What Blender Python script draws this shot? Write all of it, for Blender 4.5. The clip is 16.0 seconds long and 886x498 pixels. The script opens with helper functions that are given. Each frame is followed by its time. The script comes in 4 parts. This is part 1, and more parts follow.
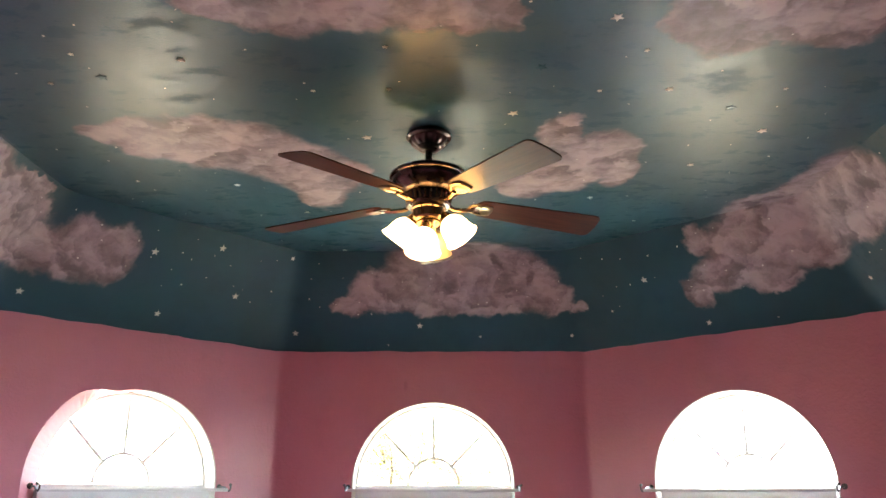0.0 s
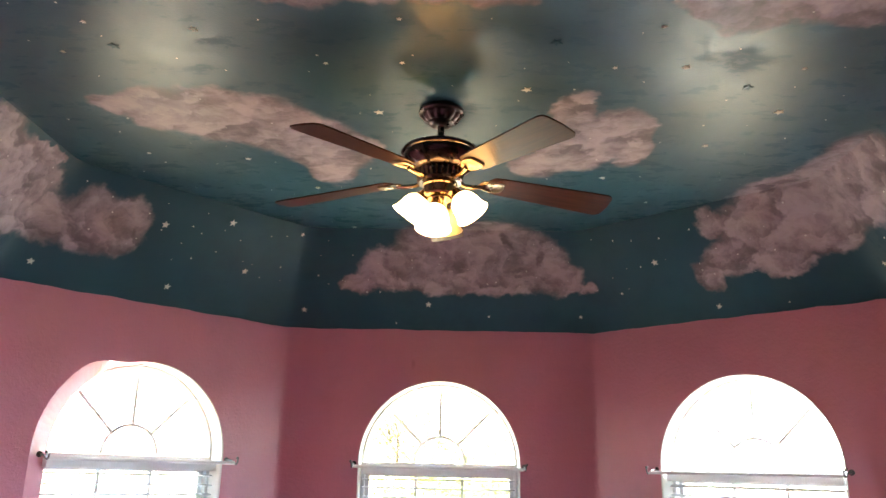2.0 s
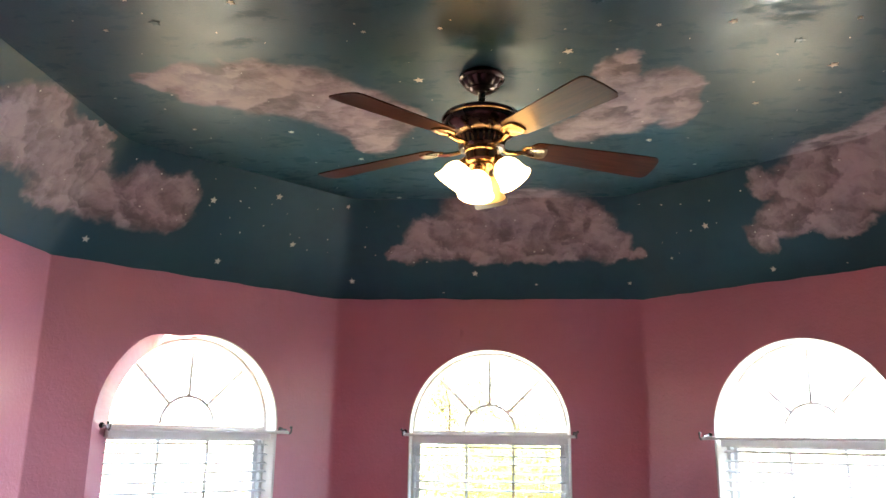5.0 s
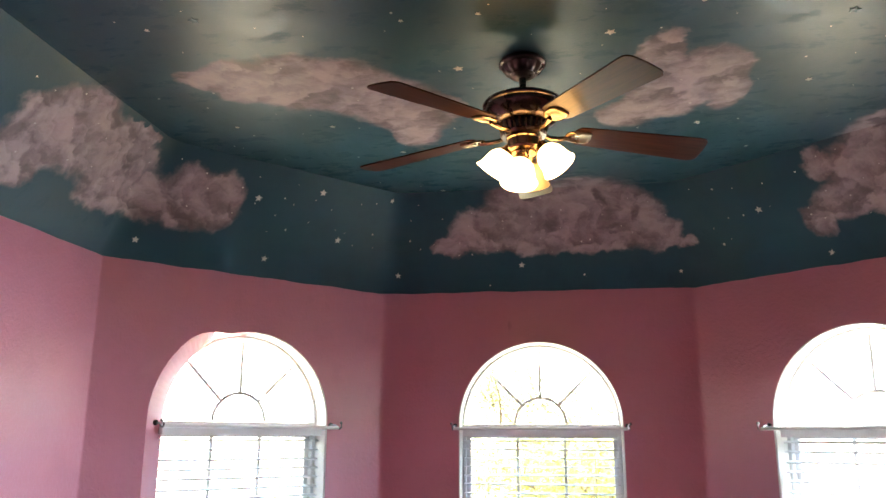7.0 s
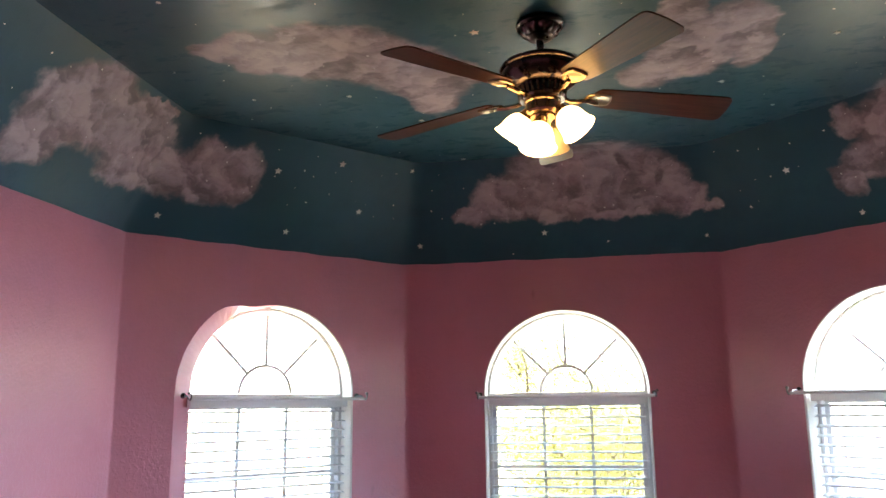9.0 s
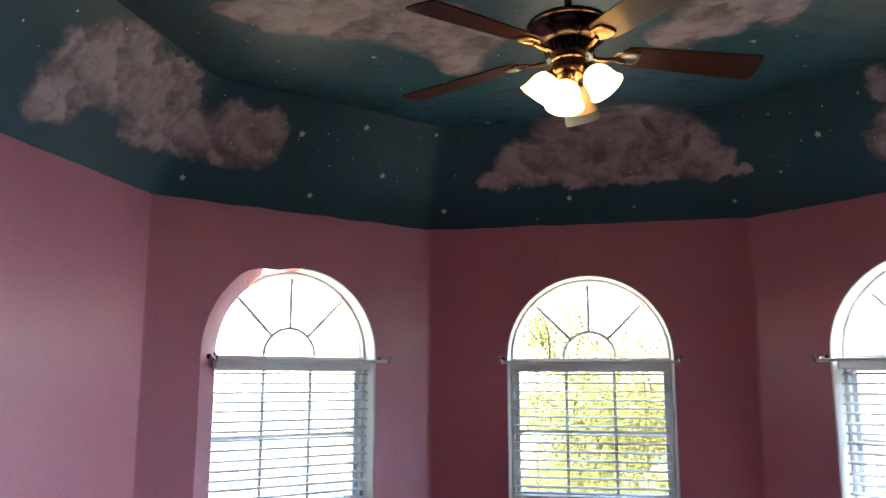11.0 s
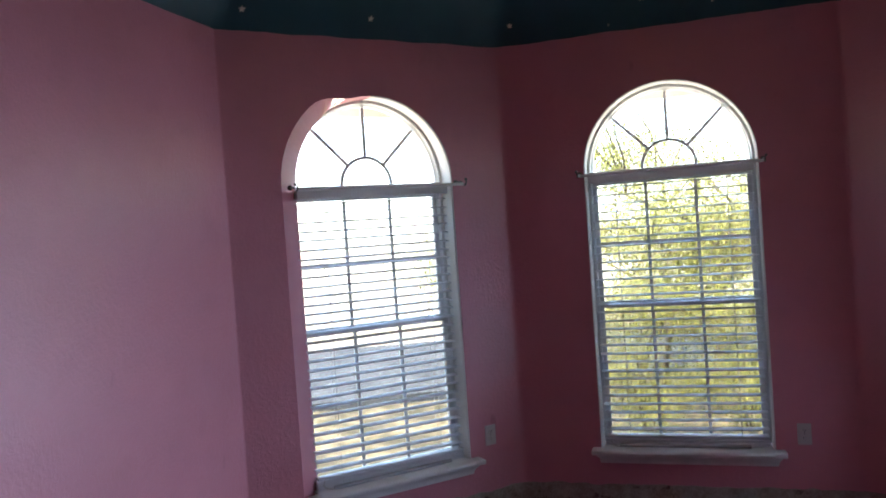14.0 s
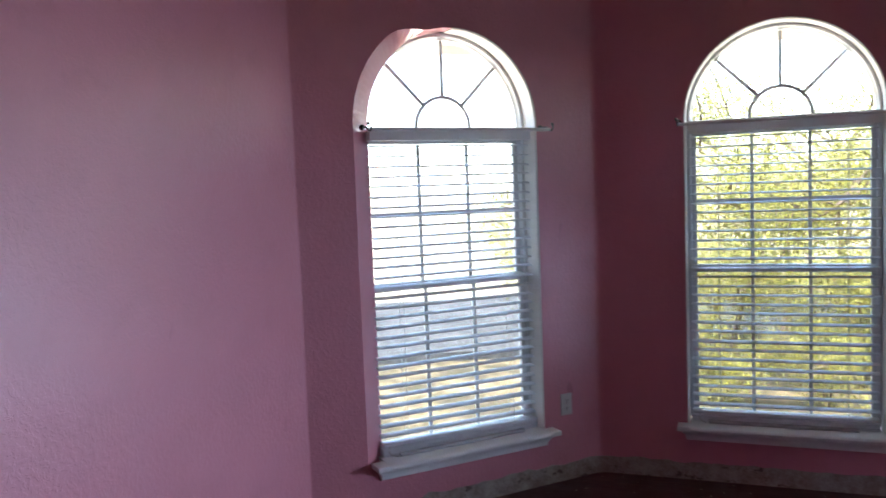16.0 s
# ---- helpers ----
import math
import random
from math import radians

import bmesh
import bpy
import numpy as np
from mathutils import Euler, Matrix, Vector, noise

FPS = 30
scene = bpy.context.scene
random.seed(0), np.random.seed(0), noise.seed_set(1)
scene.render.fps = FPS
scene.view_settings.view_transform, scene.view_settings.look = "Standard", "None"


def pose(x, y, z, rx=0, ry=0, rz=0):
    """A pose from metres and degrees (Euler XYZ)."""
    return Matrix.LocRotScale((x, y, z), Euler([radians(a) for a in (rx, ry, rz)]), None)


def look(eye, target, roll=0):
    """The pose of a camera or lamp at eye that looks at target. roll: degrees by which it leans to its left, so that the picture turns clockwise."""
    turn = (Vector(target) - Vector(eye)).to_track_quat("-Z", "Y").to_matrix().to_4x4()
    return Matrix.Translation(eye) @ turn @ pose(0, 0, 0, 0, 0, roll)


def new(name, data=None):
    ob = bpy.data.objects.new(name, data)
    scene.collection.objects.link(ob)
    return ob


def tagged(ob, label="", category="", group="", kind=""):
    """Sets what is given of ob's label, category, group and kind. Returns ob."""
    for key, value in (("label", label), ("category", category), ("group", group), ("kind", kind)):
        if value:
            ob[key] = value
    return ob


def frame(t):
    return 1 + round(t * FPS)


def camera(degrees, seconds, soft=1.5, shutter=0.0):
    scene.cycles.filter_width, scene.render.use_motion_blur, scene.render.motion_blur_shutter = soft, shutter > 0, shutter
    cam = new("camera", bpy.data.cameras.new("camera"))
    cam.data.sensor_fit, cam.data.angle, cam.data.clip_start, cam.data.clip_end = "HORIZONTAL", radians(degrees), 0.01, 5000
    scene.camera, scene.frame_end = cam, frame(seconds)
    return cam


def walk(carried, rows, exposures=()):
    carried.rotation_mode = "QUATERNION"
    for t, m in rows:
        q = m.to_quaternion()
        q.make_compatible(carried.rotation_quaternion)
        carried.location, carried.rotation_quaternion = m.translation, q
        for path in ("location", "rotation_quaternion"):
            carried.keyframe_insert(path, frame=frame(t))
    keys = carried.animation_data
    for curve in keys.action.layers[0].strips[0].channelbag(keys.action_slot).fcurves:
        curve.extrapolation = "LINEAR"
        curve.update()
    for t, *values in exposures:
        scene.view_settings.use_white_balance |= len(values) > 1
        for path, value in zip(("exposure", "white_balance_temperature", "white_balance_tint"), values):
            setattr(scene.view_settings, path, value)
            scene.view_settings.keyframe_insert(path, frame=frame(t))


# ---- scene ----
cam = camera(58.6, 16.0, soft=1.5, shutter=0.4)
PATH = [
    (0, pose(0.106, 0.310, 1.841, 107.13, -0.04, 0.61)),
    (0.5, pose(0.103, 0.318, 1.840, 107.10, -0.60, 0.46)),
    (1, pose(0.102, 0.323, 1.837, 107.10, -0.63, 0.53)),
    (1.5, pose(0.098, 0.321, 1.831, 106.71, -1.00, 0.60)),
    (2, pose(0.102, 0.329, 1.822, 105.89, -1.25, 0.95)),
    (2.5, pose(0.108, 0.334, 1.824, 105.43, -0.85, 1.15)),
    (3, pose(0.111, 0.343, 1.817, 104.81, -0.25, 1.68)),
    (3.5, pose(0.103, 0.339, 1.817, 104.45, 0.47, 2.46)),
    (4, pose(0.107, 0.342, 1.816, 103.95, -0.56, 2.75)),
    (6.5, pose(0.138, 0.370, 1.804, 103.66, 0.18, 7.92)),
    (7, pose(0.131, 0.390, 1.800, 103.47, -0.21, 8.47)),
    (7.5, pose(0.137, 0.389, 1.805, 103.46, 0.00, 8.75)),
    (8, pose(0.141, 0.402, 1.801, 103.03, 0.45, 9.22)),
    (8.5, pose(0.142, 0.411, 1.800, 102.08, 0.56, 9.85)),
    (9, pose(0.147, 0.423, 1.792, 101.45, 0.61, 10.55)),
    (11.5, pose(0.136, 0.441, 1.751, 99.22, 0.13, 12.58)),
    (12, pose(0.153, 0.436, 1.751, 98.93, 0.36, 13.20)),
    (12.5, pose(0.167, 0.441, 1.752, 97.94, 0.04, 13.67)),
    (13, pose(0.152, 0.443, 1.722, 97.01, -0.01, 13.59)),
    (13.5, pose(0.159, 0.451, 1.680, 92.82, 1.94, 15.66)),
    (14, pose(0.101, 0.464, 1.589, 88.84, 3.96, 17.45)),
    (14.5, pose(0.019, 0.473, 1.607, 86.81, 3.70, 17.84)),
    (15, pose(-0.021, 0.544, 1.595, 85.08, 2.85, 18.36)),
    (15.5, pose(-0.094, 0.648, 1.595, 84.82, 1.75, 18.41)),
    (16, pose(-0.215, 0.754, 1.569, 85.75, 2.18, 20.29)),
]
EXPOSURES = [(0.0, 5.50, 7200, 10), (4.0, 5.35, 7200, 10), (6.5, 5.18, 7100, 10), (9.0, 4.80, 6900, 10), (11.5, 4.10, 6600, 9), (12.5, 4.05, 6700, 10), (14.0, 3.48, 6400, 13), (16.0, 3.67, 6350, 13)]
walk(cam, PATH, EXPOSURES)

# ---------------------------------------------------------------- light
SUN_ELEV, SUN_AZ = radians(62), radians(215)
world = bpy.data.worlds.new("sky")
scene.world = world
world.use_nodes = True
wn = world.node_tree
sky = wn.nodes.new("ShaderNodeTexSky")
sky.sky_type, sky.sun_disc = "NISHITA", False
sky.sun_elevation, sky.sun_rotation = SUN_ELEV, SUN_AZ
sky.air_density, sky.dust_density = 1.0, 1.0
wn.nodes["Background"].inputs["Strength"].default_value = 0.15
wn.links.new(sky.outputs[0], wn.nodes["Background"].inputs["Color"])
sun = new("sun", bpy.data.lights.new("sun", "SUN"))
sun.data.energy, sun.data.angle, sun.data.color = 2.2, radians(0.5), (1.0, 0.94, 0.84)
sun_dir = Vector((math.sin(SUN_AZ) * math.cos(SUN_ELEV), math.cos(SUN_AZ) * math.cos(SUN_ELEV), math.sin(SUN_ELEV)))
sun.matrix_world = look(sun_dir * 50, (0, 0, 0))


def daylight(m, width, depth, out, z, turn, watts, colour, spread=180):
    """An added area lamp that stands in for daylight through a window's opening."""
    d = bpy.data.lights.new("window_daylight", "AREA")
    d.shape, d.size, d.size_y, d.energy, d.color = "RECTANGLE", width, depth, watts, colour
    d.spread = radians(spread)
    ob = new("window_daylight", d)
    ob.matrix_world = m @ pose(0, out, z, turn, 0, 0)


# ---------------------------------------------------------------- node and mesh helpers
class Nodes:
    """A small wrapper for writing node trees as formulas."""

    def __init__(self, name):
        self.m = bpy.data.materials.new(name)
        self.m.use_nodes = True
        self.t = self.m.node_tree
        self.p = self.t.nodes["Principled BSDF"]
        self.pos = self.t.nodes.new("ShaderNodeNewGeometry").outputs["Position"]
        self.obj = self.t.nodes.new("ShaderNodeTexCoord").outputs["Object"]

    def put(self, socket, value):
        if isinstance(value, bpy.types.NodeSocket):
            self.t.links.new(value, socket)
        elif isinstance(value, tuple) and len(value) == 3 and socket.type == "RGBA":
            socket.default_value = (*value, 1)
        else:
            socket.default_value = value

    def math(self, op, a, b=0.0, c=0.0, clamp=False):
        n = self.t.nodes.new("ShaderNodeMath")
        n.operation, n.use_clamp = op, clamp
        for s, v in zip(n.inputs, (a, b, c)):
            self.put(s, v)
        return n.outputs[0]

    def vec(self, op, a, b=(0, 0, 0)):
        n = self.t.nodes.new("ShaderNodeVectorMath")
        n.operation = op
        self.put(n.inputs[0], a)
        if op == "SCALE":
            self.put(n.inputs["Scale"], b)
        else:
            self.put(n.inputs[1], b)
        return n.outputs["Value"] if op in ("LENGTH", "DOT_PRODUCT") else n.outputs[0]

    def noise(self, v, scale, detail=4.0, rough=0.55, colour=False, dist=0.0):
        n = self.t.nodes.new("ShaderNodeTexNoise")
        self.put(n.inputs["Vector"], v)
        for k, x in (("Scale", scale), ("Detail", detail), ("Roughness", rough), ("Distortion", dist)):
            n.inputs[k].default_value = x
        return n.outputs["Color" if colour else 0]

    def ramp(self, v, lo, hi, a=0.0, b=1.0, smooth=True):
        n = self.t.nodes.new("ShaderNodeMapRange")
        n.interpolation_type = "SMOOTHSTEP" if smooth else "LINEAR"
        for s, x in zip(n.inputs, (v, lo, hi, a, b)):
            self.put(s, x)
        return n.outputs[0]

    def mix(self, f, a, b, mode="MIX"):
        n = self.t.nodes.new("ShaderNodeMix")
        n.data_type, n.blend_type = "RGBA", mode
        for s, x in ((n.inputs[0], f), (n.inputs[6], a), (n.inputs[7], b)):
            self.put(s, x)
        return n.outputs[2]

    def bump(self, h, strength=0.3, distance=0.002):
        n = self.t.nodes.new("ShaderNodeBump")
        n.inputs["Strength"].default_value, n.inputs["Distance"].default_value = strength, distance
        self.put(n.inputs["Height"], h)
        self.put(self.p.inputs["Normal"], n.outputs[0])

    def set(self, **kw):
        for k, v in kw.items():
            self.put(self.p.inputs[k.replace("_", " ")], v)
        return self.m


def surface(name, a, b, rough=0.5, metal=0.0, scale=6.0, grain=60.0, relief=0.2, depth=0.001, wear=0.08):
    """A paint, plastic or metal with broad and fine variation between two colours."""
    n = Nodes(name)
    f = n.noise(n.obj, scale, 5.0, 0.6)
    g = n.noise(n.obj, grain, 3.0, 0.5)
    n.bump(g, relief, depth)
    mixf = n.ramp(n.math("ADD", n.math("MULTIPLY", f, 0.7), n.math("MULTIPLY", g, 0.3)), 0.3, 0.7)
    return n.set(Base_Color=n.mix(mixf, a, b), Roughness=n.ramp(f, 0.3, 0.7, max(rough - wear, 0.02), rough + wear), Metallic=metal)


def box(bm, x0, x1, y0, y1, z0, z1, bevel=0.0):
    vs = [bm.verts.new(p) for p in ((x0, y0, z0), (x1, y0, z0), (x1, y1, z0), (x0, y1, z0), (x0, y0, z1), (x1, y0, z1), (x1, y1, z1), (x0, y1, z1))]
    fs = [bm.faces.new([vs[i] for i in f]) for f in ((3, 2, 1, 0), (4, 5, 6, 7), (0, 1, 5, 4), (1, 2, 6, 5), (2, 3, 7, 6), (3, 0, 4, 7))]
    if bevel:
        es = list({e for f in fs for e in f.edges})
        bmesh.ops.bevel(bm, geom=es, offset=bevel, segments=2, affect="EDGES", profile=0.5)
    return bm


def lathe(bm, profile, seg=32, flute=0, amount=0.0, m=None):
    """A turned body: profile of (radius, height), with flutes if wanted, at the pose m."""
    m = m or Matrix()
    rings = []
    for r, z in profile:
        ring = []
        for i in range(seg):
            a = 2 * math.pi * i / seg
            rr = r * (1 + amount * math.cos(flute * a)) if flute else r
            ring.append(bm.verts.new(m @ Vector((rr * math.cos(a), rr * math.sin(a), z))))
        rings.append(ring)
    for p, q in zip(rings, rings[1:]):
        for i in range(seg):
            bm.faces.new((p[i], p[(i + 1) % seg], q[(i + 1) % seg], q[i]))
    if profile[0][0] > 1e-4:
        bm.faces.new(rings[0][::-1])
    if profile[-1][0] > 1e-4:
        bm.faces.new(rings[-1])
    return bm


def tube(bm, pts, r, seg=10):
    """A round bar through the points."""
    pts = [Vector(p) for p in pts]
    rings = []
    for i, p in enumerate(pts):
        d = (pts[min(i + 1, len(pts) - 1)] - pts[max(i - 1, 0)]).normalized()
        side = d.cross(Vector((0, 0, 1)) if abs(d.z) < 0.9 else Vector((1, 0, 0))).normalized()
        up = side.cross(d)
        rings.append([bm.verts.new(p + r * (math.cos(a) * side + math.sin(a) * up)) for a in (2 * math.pi * k / seg for k in range(seg))])
    for p, q in zip(rings, rings[1:]):
        for i in range(seg):
            bm.faces.new((p[i], p[(i + 1) % seg], q[(i + 1) % seg], q[i]))
    bm.faces.new(rings[0][::-1])
    bm.faces.new(rings[-1])
    return bm


def sweep(bm, path, section):
    """An open band: each path entry gives (point, outward, up); section is a closed loop of (outward, up) offsets."""
    rings = [[bm.verts.new(Vector(p) + Vector(o) * a + Vector(u) * b) for a, b in section] for p, o, u in path]
    k = len(section)
    for p, q in zip(rings, rings[1:]):
        for i in range(k):
            bm.faces.new((p[i], p[(i + 1) % k], q[(i + 1) % k], q[i]))
    bm.faces.new(rings[0][::-1])
    bm.faces.new(rings[-1])
    return bm


def mesh_of(name, bm, material, smooth=False):
    bmesh.ops.recalc_face_normals(bm, faces=bm.faces)
    me = bpy.data.meshes.new(name)
    bm.to_mesh(me)
    bm.free()
    me.materials.append(material)
    if smooth:
        me.shade_smooth()
        me.set_sharp_from_angle(angle=radians(38))
    return me


def part(name, bm, material, parent=None, label="", smooth=False):
    ob = new(name, mesh_of(name, bm, material, smooth))
    if parent:
        ob.parent = parent
    return tagged(ob, label) if label else ob


def thing(name, m, label, category, group="", kind=""):
    ob = new(name)
    ob.empty_display_size = 0.05
    ob.matrix_world = m
    return tagged(ob, label, category, group, kind)


# ---------------------------------------------------------------- plan
HL, HR, AL, AR, SIDE, YW = 0.920, 0.895, radians(47.2), radians(41.6), 1.636, 5.0
ZP, ZC, INSET = 2.645, 3.150, 0.40
WALL_T, BACK = 0.20, -2.3
PLAN = [  # inner corners of the room, seen from above, left front round to right front
    Vector((-HL, YW)), Vector((HR, YW)),
    Vector((HR + SIDE * math.cos(AR), YW - SIDE * math.sin(AR))), Vector((HR + SIDE * math.cos(AR), BACK)),
    Vector((-HL - SIDE * math.cos(AL), BACK)), Vector((-HL - SIDE * math.cos(AL), YW - SIDE * math.sin(AL)))]
WIN_W, WIN_SILL, WIN_SPRING = 0.462, 0.290, 1.882
WIN_L = pose(-HL - 0.828 * math.cos(AL), YW - 0.828 * math.sin(AL), 0, 0, 0, 47.2)
WIN_C = pose(0, YW, 0)
WIN_R = pose(HR + 0.865 * math.cos(AR), YW - 0.865 * math.sin(AR), 0, 0, 0, -41.6)


SKYLIGHT, BOUNCE = (0.74, 0.85, 1.0), (1.0, 0.92, 0.78)
# extra sky-coloured lamps at the right window, added to brighten the west wall
daylight(WIN_R, 0.84, 0.40, 0.36, 2.14, -30, 1.5, SKYLIGHT)
daylight(WIN_R, 0.84, 0.74, 0.22, 0.70, -108, 5.6, (0.56, 0.70, 1.0), 120)
# added upward lamps for light thrown up by the sunlit ground, at the foot of each arched head
for m, watts in ((WIN_L, 0.72), (WIN_C, 0.72), (WIN_R, 0.78)):
    daylight(m, 0.58, 0.34, 0.40, 1.895, 180, watts, BOUNCE)

# ---------------------------------------------------------------- materials


def pink_paint(name="pink_wall_paint", gloss=0.0):
    n = Nodes(name)
    broad = n.noise(n.pos, 1.1, 4.0, 0.55)
    blot = n.noise(n.pos, 7.0, 4.0, 0.6)
    peel = n.noise(n.pos, 85.0, 2.5, 0.5)
    fine = n.noise(n.pos, 260.0, 2.0, 0.5)
    col = n.mix(n.ramp(broad, 0.35, 0.65), (0.59, 0.232, 0.280), (0.65, 0.258, 0.313))
    col = n.mix(n.ramp(blot, 0.50, 0.75, 0.0, 0.35), col, (0.55, 0.210, 0.246))
    scuff = n.noise(n.vec("MULTIPLY", n.pos, (9.0, 9.0, 3.0)), 1.0, 2.0, 0.4)
    col = n.mix(n.ramp(scuff, 0.74, 0.80, 0.0, 0.5), col, (0.36, 0.12, 0.14))
    if gloss:
        n.bump(peel, 0.1, 0.0006)
        return n.set(Base_Color=col, Roughness=n.ramp(blot, 0.3, 0.7, gloss, gloss + 0.05), Coat_Weight=1.0, Coat_Roughness=0.06)
    # knocked-down plaster under the paint: flattened ridges and fine peel
    warp = n.vec("ADD", n.pos, n.vec("SCALE", n.noise(n.pos, 30.0, 2.0, 0.5, colour=True), 0.02))
    ridge = n.ramp(n.noise(warp, 48.0, 3.0, 0.6), 0.44, 0.58)
    relief = n.math("ADD", n.math("MULTIPLY", ridge, 0.8), n.math("ADD", n.math("MULTIPLY", peel, 0.5), n.math("MULTIPLY", fine, 0.15)))
    n.bump(relief, 0.55, 0.0015)
    return n.set(Base_Color=col, Roughness=n.ramp(blot, 0.3, 0.7, 0.30, 0.38))


def mural_paint(clouds):
    """Blue sky paint with soft pink-grey painted clouds; each cloud is a group of ellipsoids (place, radii, turn)."""
    n = Nodes("painted_sky_mural")
    wob = n.noise(n.pos, 4.5, 4.0, 0.58, colour=True)
    fray = n.noise(n.pos, 15.0, 4.0, 0.6, colour=True)
    p = n.vec("ADD", n.pos, n.vec("SCALE", n.vec("SUBTRACT", wob, (0.5, 0.5, 0.5)), 0.17))
    p = n.vec("ADD", p, n.vec("SCALE", n.vec("SUBTRACT", fray, (0.5, 0.5, 0.5)), 0.065))
    field = None
    for cloud in clouds:
        for (x, y, z), (rx, ry, rz), turn in cloud:
            mp = n.t.nodes.new("ShaderNodeMapping")
            mp.vector_type = "TEXTURE"
            n.put(mp.inputs["Vector"], p)
            mp.inputs["Location"].default_value = (x, y, z)
            mp.inputs["Rotation"].default_value = (0, 0, radians(turn))
            mp.inputs["Scale"].default_value = (rx, ry, rz)
            d = n.math("SUBTRACT", 1.0, n.vec("LENGTH", mp.outputs[0]))
            field = d if field is None else n.math("SMOOTH_MAX", field, d, 0.16)
    mask = n.ramp(field, -0.12, 0.17)
    # painted puffs: round brush shapes, light on their upper sides
    tone = None
    for scale, gain in ((6.0, 3.4), (13.0, 3.8)):
        v = n.t.nodes.new("ShaderNodeTexVoronoi")
        v.feature = "SMOOTH_F1"
        n.put(v.inputs["Vector"], p)
        v.inputs["Scale"].default_value, v.inputs["Smoothness"].default_value = scale, 0.25
        lean = n.math("MULTIPLY", n.vec("DOT_PRODUCT", n.vec("SUBTRACT", p, v.outputs["Position"]), (0.10, 0.55, 0.83)), gain)
        tone = lean if tone is None else n.math("ADD", tone, lean)
    soft = n.math("SUBTRACT", n.noise(n.vec("MULTIPLY", p, (1.0, 1.0, 1.6)), 9.0, 6.0, 0.6), 0.5)
    tone = n.math("ADD", tone, n.math("MULTIPLY", soft, 1.5))
    core = n.math("ADD", tone, n.ramp(field, 0.0, 0.5, -0.12, 0.14))
    cloud = n.mix(n.ramp(core, -0.50, 0.55), (0.150, 0.122, 0.128), (0.46, 0.378, 0.366))
    streak = n.noise(n.vec("MULTIPLY", p, (4.0, 4.0, 12.0)), 2.5, 4.0, 0.55)
    cloud = n.mix(n.ramp(streak, 0.45, 0.75, 0.0, 0.30), cloud, (0.25, 0.18, 0.19))
    broad = n.noise(n.pos, 0.9, 3.0, 0.5)
    patch = n.noise(n.pos, 5.0, 5.0, 0.6)
    blue = n.mix(n.ramp(broad, 0.35, 0.65), (0.021, 0.078, 0.098), (0.030, 0.098, 0.122))
    blue = n.mix(n.ramp(patch, 0.45, 0.75, 0.0, 0.4), blue, (0.017, 0.062, 0.078))
    col = n.mix(mask, blue, cloud)
    roll = n.noise(n.pos, 120.0, 3.0, 0.55)
    n.bump(n.math("ADD", roll, n.math("MULTIPLY", patch, 0.8)), 0.35, 0.0015)
    # patchy sheen where coats of paint overlap
    coat = n.noise(n.vec("MULTIPLY", n.pos, (1.2, 0.7, 1.0)), 7.0, 6.0, 0.65)
    rough = n.ramp(coat, 0.40, 0.62, 0.30, 0.38)
    worn = n.noise(n.vec("MULTIPLY", n.pos, (0.7, 1.5, 1.0)), 9.0, 6.0, 0.68)
    rough = n.math("ADD", rough, n.ramp(worn, 0.555, 0.60, 0.0, 0.20))
    rough = n.math("ADD", rough, n.math("MULTIPLY", mask, 0.14))
    # the tint puts the cream colour of the reflected daylight into the paint
    return n.set(Base_Color=col, Roughness=rough, Specular_IOR_Level=0.30, Specular_Tint=(1.0, 0.84, 0.60))


